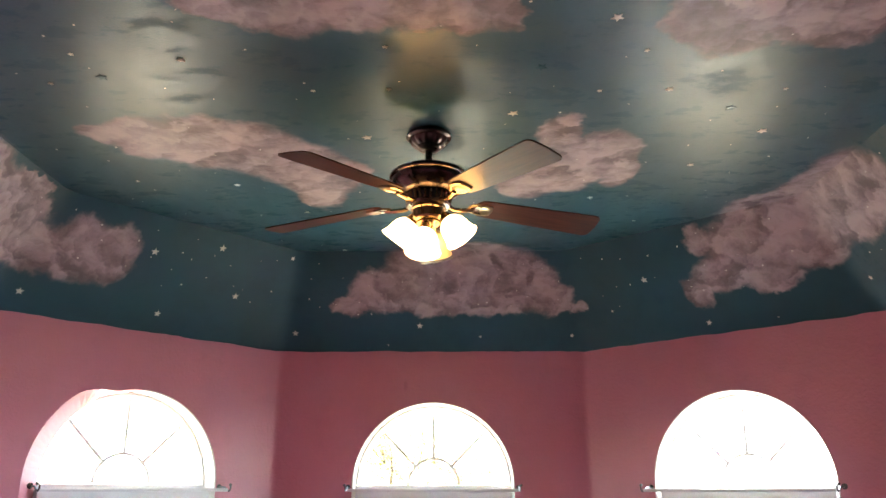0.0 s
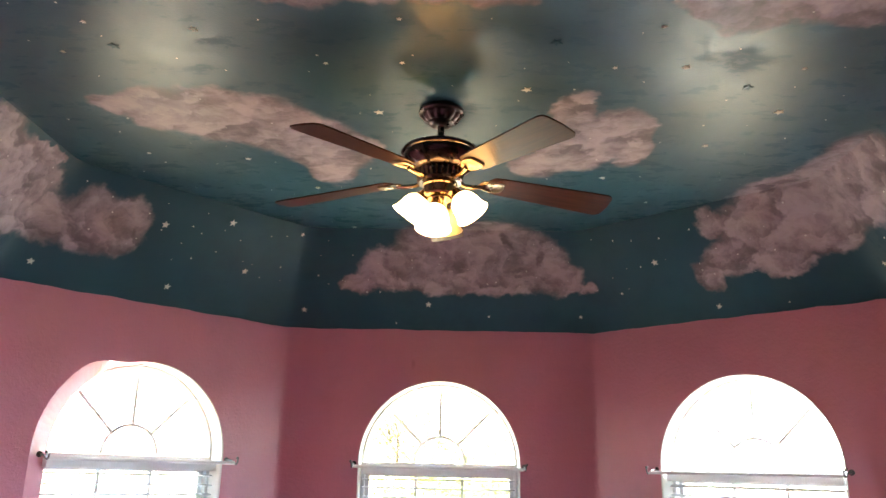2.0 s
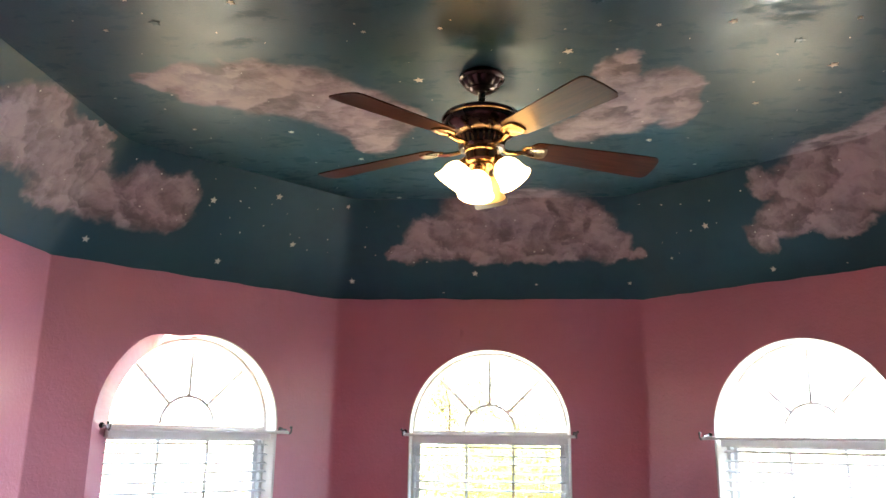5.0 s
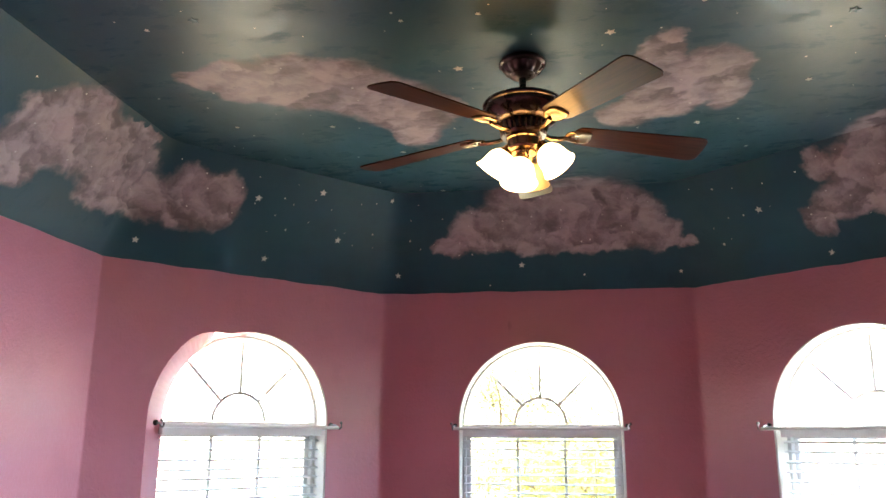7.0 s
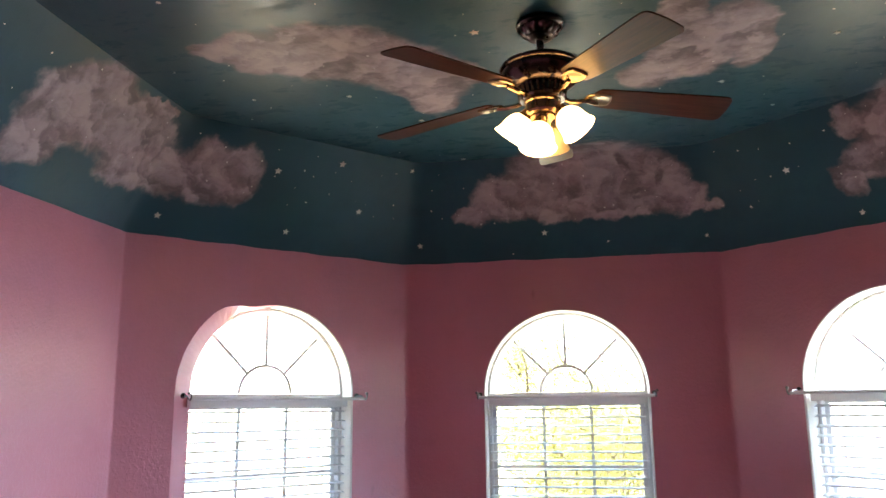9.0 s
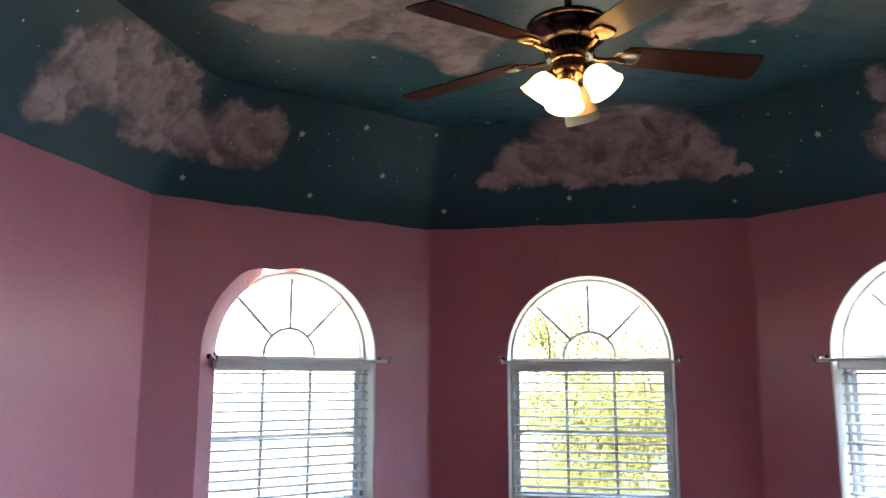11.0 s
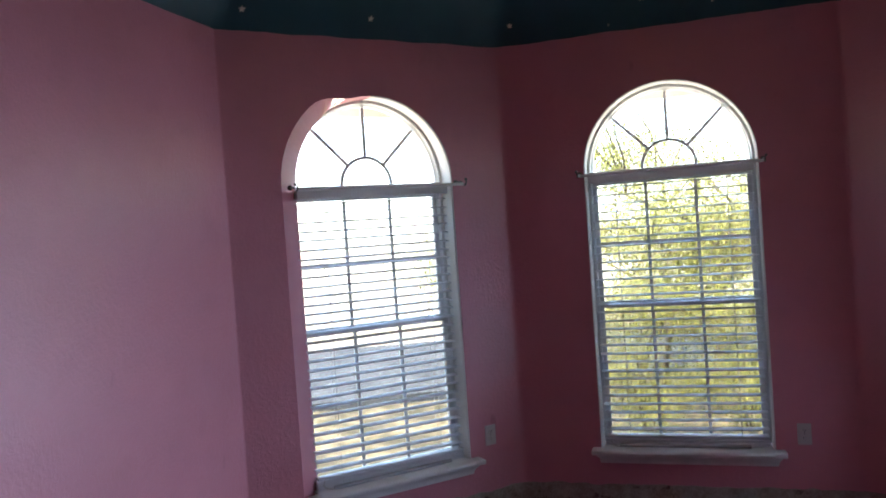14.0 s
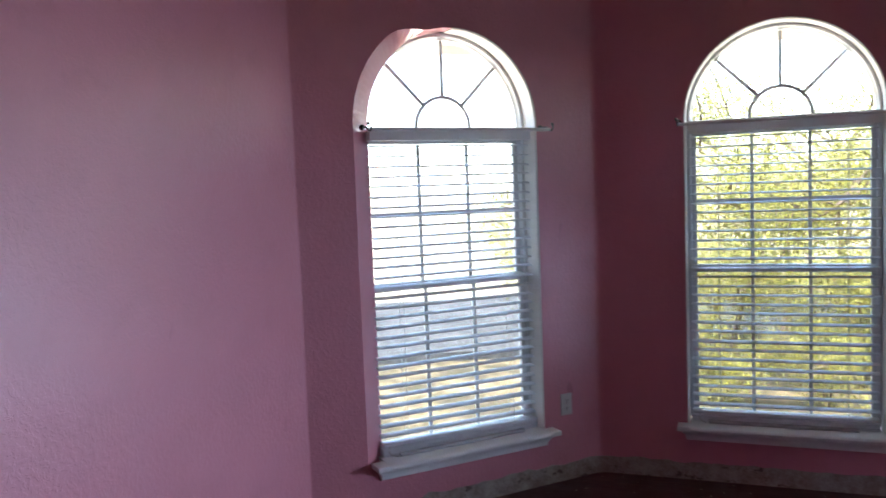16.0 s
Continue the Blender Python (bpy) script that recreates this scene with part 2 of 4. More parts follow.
CLOUDS = [
    # long cloud on the ceiling beside the fan
    [((-1.20, 3.06, 3.15), (0.099, 0.084, 0.3), 0), ((-1.06, 3.09, 3.15), (0.165, 0.189, 0.3), 0), ((-0.87, 3.15, 3.15), (0.222, 0.257, 0.3), 0),
     ((-0.66, 3.24, 3.15), (0.212, 0.274, 0.3), 0), ((-0.49, 3.44, 3.15), (0.197, 0.291, 0.3), 0), ((-0.35, 3.44, 3.15), (0.103, 0.179, 0.3), 0),
     ((-0.49, 3.70, 3.15), (0.111, 0.193, 0.3), 0)],
    # short cloud on the other side of the fan
    [((0.52, 3.05, 3.15), (0.095, 0.150, 0.3), 0), ((0.72, 3.25, 3.15), (0.145, 0.223, 0.3), 0), ((0.62, 3.37, 3.15), (0.149, 0.285, 0.3), 0),
     ((0.44, 3.62, 3.15), (0.123, 0.154, 0.3), 0), ((0.82, 3.42, 3.15), (0.079, 0.195, 0.3), 0), ((0.51, 3.49, 3.15), (0.119, 0.197, 0.3), 0)],
    # large cloud over the middle of the room
    [((-0.58, 2.19, 3.15), (0.082, 0.094, 0.3), 0), ((-0.48, 2.22, 3.15), (0.106, 0.131, 0.3), 0), ((-0.35, 2.23, 3.15), (0.144, 0.178, 0.3), 0),
     ((-0.17, 2.21, 3.15), (0.142, 0.154, 0.3), 0), ((0.01, 2.20, 3.15), (0.140, 0.145, 0.3), 0), ((0.17, 2.22, 3.15), (0.124, 0.161, 0.3), 0),
     ((0.26, 2.22, 3.15), (0.066, 0.147, 0.3), 0), ((-0.18, 2.05, 3.15), (0.409, 0.159, 0.3), 0)],
    # second cloud over the middle of the room
    [((0.83, 2.27, 3.15), (0.102, 0.159, 0.3), 0), ((0.97, 2.29, 3.15), (0.163, 0.195, 0.3), 0), ((1.13, 2.25, 3.15), (0.164, 0.185, 0.3), 0),
     ((1.29, 2.27, 3.15), (0.151, 0.198, 0.3), 0), ((1.03, 2.09, 3.15), (0.377, 0.188, 0.3), 0)],
    # cloud over the corner of the left wall
    [((-1.89, 2.94, 2.82), (0.136, 0.132, 0.132), 90), ((-1.80, 2.97, 2.94), (0.200, 0.183, 0.183), 90), ((-1.75, 3.13, 3.00), (0.266, 0.197, 0.197), 90),
     ((-1.74, 3.39, 3.01), (0.271, 0.154, 0.154), 90), ((-1.65, 3.45, 3.12), (0.180, 0.038, 0.038), 90), ((-1.83, 3.51, 2.89), (0.221, 0.143, 0.143), 90),
     ((-1.81, 3.73, 2.91), (0.163, 0.137, 0.137), 47.2), ((-1.66, 3.86, 2.94), (0.183, 0.178, 0.178), 47.2), ((-1.55, 3.97, 2.95), (0.125, 0.161, 0.161), 47.2)],
    # cloud on the slope of the middle wall
    [((-0.48, 4.81, 2.89), (0.127, 0.073, 0.073), 0), ((-0.26, 4.75, 2.95), (0.224, 0.151, 0.151), 0), ((-0.03, 4.69, 3.04), (0.259, 0.246, 0.246), 0),
     ((0.26, 4.68, 3.05), (0.292, 0.260, 0.260), 0), ((0.52, 4.73, 2.99), (0.204, 0.193, 0.193), 0), ((0.69, 4.79, 2.91), (0.140, 0.109, 0.109), 0),
     ((0.85, 4.81, 2.86), (0.078, 0.050, 0.050), -41.6), ((0.20, 4.80, 2.90), (0.610, 0.087, 0.087), 0)],
    # cloud over the slope of the right wall
    [((1.35, 4.14, 3.07), (0.085, 0.089, 0.089), -41.6), ((1.62, 3.82, 3.15), (0.266, 0.158, 0.158), -41.6), ((1.62, 3.98, 3.00), (0.311, 0.201, 0.201), -41.6),
     ((1.50, 4.18, 2.91), (0.189, 0.117, 0.117), -41.6), ((1.40, 4.34, 2.84), (0.081, 0.100, 0.100), -41.6), ((1.72, 3.60, 3.15), (0.395, 0.139, 0.139), -90),
     ((1.81, 3.54, 3.03), (0.303, 0.198, 0.198), -90), ((1.80, 3.88, 2.95), (0.228, 0.126, 0.126), -41.6), ((1.81, 3.35, 3.04), (0.232, 0.163, 0.163), -90),
     ((1.69, 4.08, 2.85), (0.146, 0.072, 0.072), -41.6)],
]

M_PINK = pink_paint()
M_PINK_ENAMEL = pink_paint("pink_gloss_jamb_paint", 0.12)
M_MURAL = mural_paint(CLOUDS)
M_WHITE = surface("white_window_paint", (0.74, 0.74, 0.71), (0.80, 0.80, 0.78), 0.42, grain=90, relief=0.15)
M_REVEAL = surface("white_plaster_reveal", (0.76, 0.75, 0.70), (0.82, 0.81, 0.78), 0.55, grain=120, relief=0.3)
M_VINYL = surface("white_vinyl", (0.70, 0.71, 0.71), (0.78, 0.79, 0.79), 0.35, grain=200, relief=0.05)
M_SLAT = surface("white_blind_slat", (0.70, 0.72, 0.74), (0.80, 0.81, 0.82), 0.38, grain=150, relief=0.08)
M_CORD = surface("white_cord", (0.62, 0.62, 0.60), (0.72, 0.72, 0.70), 0.8)
M_NICKEL = surface("dark_nickel", (0.10, 0.09, 0.09), (0.18, 0.17, 0.17), 0.3, 1.0, grain=80, relief=0.05)
M_BRONZE = surface("dark_bronze", (0.085, 0.064, 0.056), (0.150, 0.116, 0.102), 0.27, 1.0, grain=60, relief=0.04)
M_BRASS = surface("antique_brass", (0.30, 0.21, 0.12), (0.42, 0.31, 0.19), 0.26, 1.0, grain=60, relief=0.04)


def bare_drywall():
    n = Nodes("bare_drywall")
    f, g = n.noise(n.pos, 14.0, 5.0, 0.6), n.noise(n.pos, 90.0, 3.0, 0.5)
    torn = n.noise(n.vec("MULTIPLY", n.pos, (1.0, 1.0, 1.8)), 8.5, 4.0, 0.62)
    col = n.mix(n.ramp(n.math("ADD", n.math("MULTIPLY", f, 0.7), n.math("MULTIPLY", g, 0.3)), 0.3, 0.7), (0.22, 0.175, 0.145), (0.44, 0.39, 0.33))
    col = n.mix(n.ramp(torn, 0.60, 0.68, 0.0, 0.85), col, (0.10, 0.065, 0.055))
    n.bump(n.math("ADD", g, n.math("MULTIPLY", torn, 1.5)), 0.5, 0.003)
    return n.set(Base_Color=col, Roughness=0.88)


M_BARE = bare_drywall()
M_BAR = surface("grey_metal_bar", (0.38, 0.38, 0.385), (0.52, 0.52, 0.525), 0.45)
M_PLASTIC = surface("white_outlet_plastic", (0.52, 0.50, 0.48), (0.60, 0.58, 0.56), 0.32, grain=200, relief=0.03)
M_DARK = surface("dark_slot", (0.015, 0.015, 0.015), (0.03, 0.03, 0.03), 0.6)
M_STAR = surface("pale_star_sticker", (0.66, 0.64, 0.52), (0.76, 0.74, 0.62), 0.35, relief=0.03)
M_STAR_DARK = surface("tarnished_star_sticker", (0.035, 0.09, 0.10), (0.06, 0.13, 0.14), 0.2)
M_SOFFIT = surface("cream_soffit_paint", (0.74, 0.71, 0.60), (0.79, 0.76, 0.66), 0.7)
M_SIDING = surface("tan_house_stucco", (0.46, 0.40, 0.32), (0.54, 0.48, 0.40), 0.85)
M_BARK = surface("brown_bark", (0.07, 0.05, 0.035), (0.14, 0.10, 0.075), 0.9, scale=12, grain=40, relief=0.8, depth=0.01)
M_ROAD = surface("grey_asphalt_road", (0.052, 0.054, 0.056), (0.105, 0.104, 0.102), 0.95, scale=1.6, grain=14)
M_ROAD.node_tree.nodes["Principled BSDF"].inputs["Specular IOR Level"].default_value = 0.0


def floor_mat():
    n = Nodes("dark_stained_floor")
    g = n.noise(n.vec("MULTIPLY", n.pos, (3.0, 30.0, 1.0)), 2.0, 5.0, 0.6)
    s = n.noise(n.pos, 3.0, 6.0, 0.65)
    dust = n.noise(n.pos, 40.0, 4.0, 0.7)
    col = n.mix(n.ramp(g, 0.3, 0.7), (0.046, 0.012, 0.011), (0.092, 0.028, 0.023))
    col = n.mix(n.ramp(s, 0.45, 0.7, 0.0, 0.6), col, (0.070, 0.026, 0.021))
    col = n.mix(n.ramp(dust, 0.64, 0.77, 0.0, 0.28), col, (0.20, 0.15, 0.13))
    n.bump(n.math("ADD", g, dust), 0.4, 0.002)
    return n.set(Base_Color=col, Roughness=n.ramp(s, 0.3, 0.7, 0.45, 0.75))


def wood_blade():
    n = Nodes("walnut_blade_veneer")
    v = n.vec("MULTIPLY", n.obj, (2.0, 26.0, 26.0))
    g = n.noise(v, 3.0, 6.0, 0.62, dist=0.6)
    f = n.noise(n.obj, 220.0, 2.0, 0.5)
    col = n.mix(n.ramp(g, 0.3, 0.72), (0.040, 0.012, 0.006), (0.078, 0.026, 0.013))
    n.bump(f, 0.08, 0.0005)
    return n.set(Base_Color=col, Roughness=0.29, Specular_IOR_Level=0.24, Specular_Tint=(1.0, 0.74, 0.40))


def lit_glass():
    n = Nodes("lit_frosted_glass")
    f = n.noise(n.obj, 18.0, 3.0, 0.5)
    return n.set(Base_Color=(0.85, 0.80, 0.70), Roughness=0.35, Emission_Color=n.mix(f, (1.0, 0.58, 0.22), (1.0, 0.63, 0.28)), Emission_Strength=n.ramp(n.vec("DOT_PRODUCT", n.obj, (0.0, 0.0, 1.0)), -0.07, -0.005, 0.46, 0.24))


def pane_mat():
    n = Nodes("clear_window_glass")
    t = n.t.nodes.new("ShaderNodeBsdfTransparent")
    g = n.t.nodes.new("ShaderNodeBsdfGlossy")
    g.inputs["Roughness"].default_value = 0.02
    fr = n.t.nodes.new("ShaderNodeFresnel")
    mx = n.t.nodes.new("ShaderNodeMixShader")
    t.inputs["Color"].default_value = (0.93, 0.96, 0.95, 1)
    n.t.links.new(fr.outputs[0], mx.inputs[0])
    n.t.links.new(t.outputs[0], mx.inputs[1])
    n.t.links.new(g.outputs[0], mx.inputs[2])
    n.t.links.new(mx.outputs[0], n.t.nodes["Material Output"].inputs["Surface"])
    return n.m


def screen_mat():
    """Fine dark wire mesh, seen as an even grey veil."""
    n = Nodes("insect_screen_mesh")
    t = n.t.nodes.new("ShaderNodeBsdfTransparent")
    mx = n.t.nodes.new("ShaderNodeMixShader")
    mx.inputs[0].default_value = 0.12
    weave = n.noise(n.obj, 60.0, 3.0, 0.5)
    n.set(Base_Color=n.mix(weave, (0.030, 0.031, 0.033), (0.055, 0.056, 0.060)), Roughness=0.7, Specular_IOR_Level=0.1)
    n.t.links.new(t.outputs[0], mx.inputs[1])
    n.t.links.new(n.p.outputs[0], mx.inputs[2])
    n.t.links.new(mx.outputs[0], n.t.nodes["Material Output"].inputs["Surface"])
    return n.m


def leaf_mat():
    n = Nodes("olive_leaf")
    info = n.t.nodes.new("ShaderNodeNewGeometry").outputs["Random Per Island"]
    f = n.noise(n.pos, 1.3, 3.0, 0.6)
    # wide spread per leaf: sunlit sparkle and shaded leaves put into the colour
    col = n.mix(n.math("POWER", info, 1.6), (0.036, 0.042, 0.010), (0.72, 0.66, 0.155))
    col = n.mix(n.ramp(f, 0.35, 0.65, 0.0, 0.3), col, (0.20, 0.16, 0.045))
    n.set(Base_Color=col, Roughness=0.5)
    tr = n.t.nodes.new("ShaderNodeBsdfTranslucent")
    mx = n.t.nodes.new("ShaderNodeMixShader")
    mx.inputs[0].default_value = 0.45
    n.put(tr.inputs["Color"], col)
    n.t.links.new(n.p.outputs[0], mx.inputs[1])
    n.t.links.new(tr.outputs[0], mx.inputs[2])
    n.t.links.new(mx.outputs[0], n.t.nodes["Material Output"].inputs["Surface"])
    return n.m


def ground_mat():
    n = Nodes("dry_grass_ground")
    a = n.noise(n.pos, 1.1, 5.0, 0.65)
    b = n.noise(n.pos, 7.0, 5.0, 0.7)
    # broad pale and dark patches put sun and tree shade into the grass colour
    col = n.mix(n.ramp(a, 0.42, 0.58), (0.085, 0.072, 0.052), (0.240, 0.185, 0.110))
    col = n.mix(n.ramp(b, 0.42, 0.62, 0.0, 0.7), col, (0.055, 0.052, 0.030))
    # far field past the road: overexposed sunlit glare put into a paler colour
    past = n.vec("DOT_PRODUCT", n.vec("SUBTRACT", n.pos, (-4.4, 8.6, 0.0)), (-0.454, 0.891, 0.0))
    field = n.mix(n.ramp(a, 0.40, 0.60), (0.30, 0.25, 0.17), (0.38, 0.33, 0.24))
    col = n.mix(n.ramp(past, 3.6, 5.2), col, field)
    n.bump(b, 0.6, 0.03)
    return n.set(Base_Color=col, Roughness=1.0, Specular_IOR_Level=0.0)


M_UNLIT = surface("unlit_frosted_glass", (0.34, 0.26, 0.16), (0.40, 0.31, 0.20), 0.35)
M_SCREEN = screen_mat()
M_FLOOR, M_BLADE, M_LIT, M_PANE, M_LEAF, M_GROUND = floor_mat(), wood_blade(), lit_glass(), pane_mat(), leaf_mat(), ground_mat()

# ---------------------------------------------------------------- room shell


def arched_wall(name, m, u0, u1, label, flare=0.0):
    """A wall with an arched window opening through it, one jamb splayed if wanted; local x along the wall, y outwards."""
    bm = bmesh.new()
    W, zs, zr, zt, T = WIN_W, WIN_SILL, WIN_SPRING, ZP + 0.03, WALL_T
    n, deep = 48, 0.085
    turn = [math.pi * i / n for i in range(n + 1)]

    def splay(a):
        k = min(1.0, max(0.0, (-math.cos(a) - 0.24) / 0.40))
        return flare * k * k * (3 - 2 * k)

    def loop(offset):
        pts = [((W + offset(a)) * math.cos(a), zr + (W + offset(a)) * math.sin(a)) for a in turn]
        return [(W, zs), *pts, (pts[-1][0], zs)]
    face, throat = loop(splay), loop(lambda a: 0.58 * splay(a) * math.cos(a))
    left = face[-1][0]

    def quad(*pts, y):
        return bm.faces.new([bm.verts.new((x, y, z)) for x, z in pts])
    for y, ring, xl in ((0.0, face, left), (T, throat, throat[-1][0])):
        quad((u0, -0.1), (xl, -0.1), (xl, zt), (u0, zt), y=y)
        quad((W, -0.1), (u1, -0.1), (u1, zt), (W, zt), y=y)
        quad((xl, -0.1), (W, -0.1), (W, zs), (xl, zs), y=y)
        for p, q in zip(ring[1:-1], ring[2:-1]):
            quad(p, (p[0], zt), (q[0], zt), q, y=y)
    k = len(face)
    for i in range(k):
        j = (i + 1) % k
        f = bm.faces.new([bm.verts.new((p[0], y, p[1])) for p, y in ((face[i], 0), (face[j], 0), (throat[j], deep), (throat[i], deep))])
        if flare and abs(face[i][0] - throat[i][0]) > 0.002:
            f.material_index = 1
        bm.faces.new([bm.verts.new((p[0], y, p[1])) for p, y in ((throat[i], deep), (throat[j], deep), (throat[j], T), (throat[i], T))])
    bmesh.ops.remove_doubles(bm, verts=bm.verts, dist=1e-4)
    ob = part(name, bm, M_PINK)
    ob.data.materials.append(M_PINK_ENAMEL)
    ob.matrix_world = m
    return tagged(ob, label, "wall", kind="structure")


def plain_wall(name, a, b, label):
    d = (b - a)
    L = d.length
    bm = box(bmesh.new(), 0, L, 0, WALL_T, -0.1, ZP + 0.03)
    ob = part(name, bm, M_PINK)
    ob.matrix_world = Matrix.Translation((a.x, a.y, 0)) @ Matrix.Rotation(math.atan2(d.y, d.x), 4, "Z")
    return tagged(ob, label, "wall", kind="structure")


CUT = 0.02
arched_wall("wall_north", WIN_C, -HL + CUT, HR - CUT, "pink painted wall with one arched window")
arched_wall("wall_northwest", WIN_L, -(SIDE - 0.828) + 0.006, 0.828 - CUT, "pink painted angled bay wall, arched window with a splayed glossy jamb", 0.066)
arched_wall("wall_northeast", WIN_R, -0.865 + CUT, SIDE - 0.865 - 0.006, "pink painted angled bay wall with arched window")
A0, B0, C0, D0, E0, F0 = PLAN
plain_wall("wall_east", C0 + (D0 - C0).normalized() * 0.006, D0, "plain pink painted side wall with orange-peel texture")
plain_wall("wall_south", D0, E0, "plain pink painted back wall")
plain_wall("wall_west", E0, F0 + (E0 - F0).normalized() * 0.006, "pink painted side wall with light scuff marks and sheen")


CORNER_CUT = {0: CUT, 1: CUT, 2: 0.006, 5: 0.006}


def fillet(i, cut, steps=6):
    """Points of the rounded inner corner i of the plan."""
    p, a, b = PLAN[i], PLAN[i - 1], PLAN[(i + 1) % 6]
    s, e = p + (a - p).normalized() * cut, p + (b - p).normalized() * cut
    return [s * (1 - t) ** 2 + p * 2 * t * (1 - t) + e * t * t for t in (k / steps for k in range(steps + 1))]


for i, nm in ((0, "wall_corner_1"), (1, "wall_corner_2"), (2, "wall_corner_3"), (5, "wall_corner_4")):
    bm = bmesh.new()
    cols = [[bm.verts.new((p.x, p.y, z)) for z in (-0.1, ZP + 0.03)] for p in fillet(i, CORNER_CUT[i] + 0.001)]
    for p, q in zip(cols, cols[1:]):
        bm.faces.new((p[0], q[0], q[1], p[1]))
    tagged(part(nm, bm, M_PINK, smooth=True), "rounded pink plaster inside corner", "wall", kind="structure")


def offset_plan(s):
    """The plan's corners moved into the room by s."""
    out = []
    for i in range(6):
        p, a, b = PLAN[i], PLAN[i - 1], PLAN[(i + 1) % 6]
        d1, d2 = (p - a).normalized(), (b - p).normalized()
        n1, n2 = Vector((d1.y, -d1.x)), Vector((d2.y, -d2.x))
        mid = (n1 + n2).normalized()
        out.append(p + mid * (s / mid.dot(n1)))
    return out


def slope_ring(s, cut):
    pts = offset_plan(s)
    ring = []
    for i in range(6):
        p, a, b = pts[i], pts[i - 1], pts[(i + 1) % 6]
        s0, e0 = p + (a - p).normalized() * cut, p + (b - p).normalized() * cut
        ring += [s0 * (1 - t) ** 2 + p * 2 * t * (1 - t) + e0 * t * t for t in (k / 5 for k in range(6))]
        nxt = b + (p - b).normalized() * cut
        steps = 40
        ring += [e0.lerp(nxt, k / steps) for k in range(1, steps)]
    return ring


bm = bmesh.new()
levels = 6
rings = []
for k in range(levels + 1):
    f = k / levels
    ring = slope_ring(0.004 + (INSET - 0.004) * f, 0.05 + 0.02 * f)
    z = ZP + (ZC - ZP) * f
    rings.append([bm.verts.new((p.x, p.y, z + (0.006 * noise.noise(Vector((p.x * 5, p.y * 5, 3))) + 0.004 * noise.noise(Vector((p.x * 17, p.y * 17, 1))) if k == 0 else 0))) for p in ring])
lip = [bm.verts.new((v.co.x + 0.0, v.co.y, v.co.z)) for v in rings[0]]
for v, p in zip(lip, slope_ring(-0.012, 0.05)):
    v.co.x, v.co.y = p.x, p.y
rings.insert(0, lip)
N = len(rings[0])
for p, q in zip(rings, rings[1:]):
    for i in range(N):
        bm.faces.new((p[i], p[(i + 1) % N], q[(i + 1) % N], q[i]))
tagged(part("sloped_wall", bm, M_MURAL, smooth=True), "sloped blue wall band painted with clouds", "wall", kind="structure")

bm = bmesh.new()
top = offset_plan(INSET - 0.02)
lo = [bm.verts.new((p.x, p.y, ZC)) for p in top]
hi = [bm.verts.new((p.x, p.y, ZC + 0.15)) for p in top]
bm.faces.new(lo)
bm.faces.new(hi[::-1])
for i in range(6):
    bm.faces.new((lo[i], lo[(i + 1) % 6], hi[(i + 1) % 6], hi[i]))
tagged(part("ceiling", bm, M_MURAL), "blue ceiling painted with a cloudy night sky", "ceiling", kind="structure")

# closed roof above the slopes
bm = bmesh.new()
box(bm, -3.0, 3.1, BACK - 0.6, 5.15, ZC + 0.16, ZC + 0.22)
tagged(part("roof_deck", bm, M_SOFFIT), "plain roof deck above the ceiling", "roof", kind="structure")

bm = bmesh.new()
lo = [bm.verts.new((p.x, p.y, -0.12)) for p in offset_plan(-0.1)]
hi = [bm.verts.new((p.x, p.y, 0.0)) for p in offset_plan(-0.1)]
bm.faces.new(lo)
bm.faces.new(hi)
for i in range(6):
    bm.faces.new((lo[i], lo[(i + 1) % 6], hi[(i + 1) % 6], hi[i]))
tagged(part("floor", bm, M_FLOOR), "dark reddish-brown bare wooden floor with dust", "floor", kind="structure")

# bare strip where the baseboard was taken off
bm = bmesh.new()
inner, body = slope_ring(0.003, 0.05), slope_ring(-0.01, 0.05)
N = len(inner)
b0 = [bm.verts.new((p.x, p.y, -0.01)) for p in inner]
b1 = [bm.verts.new((p.x, p.y, 0.092 + 0.016 * noise.noise(Vector((p.x * 9, p.y * 9, 7))) + 0.020 * max(0, noise.noise(Vector((p.x * 23, p.y * 23, 2)))))) for p in inner]
b2 = [bm.verts.new((p.x, p.y, v.co.z)) for p, v in zip(body, b1)]
for i in range(N):
    j = (i + 1) % N
    bm.faces.new((b0[i], b0[j], b1[j], b1[i]))
    bm.faces.new((b1[i], b1[j], b2[j], b2[i]))
tagged(part("baseboard", bm, M_BARE), "bare torn drywall strip left by a removed baseboard", "baseboard", kind="structure")

# ---------------------------------------------------------------- windows


def arch_path(r, zc, n=40, z0=None):
    pts = [((r * math.cos(math.pi * i / n), 0, zc + r * math.sin(math.pi * i / n)), (math.cos(math.pi * i / n), 0, math.sin(math.pi * i / n))) for i in range(n + 1)]
    if z0 is not None:
        pts = [((r, 0, z0), (1, 0, 0))] + pts + [((-r, 0, z0), (-1, 0, 0))]
    return [(p, o, (0, 1, 0)) for p, o in pts]


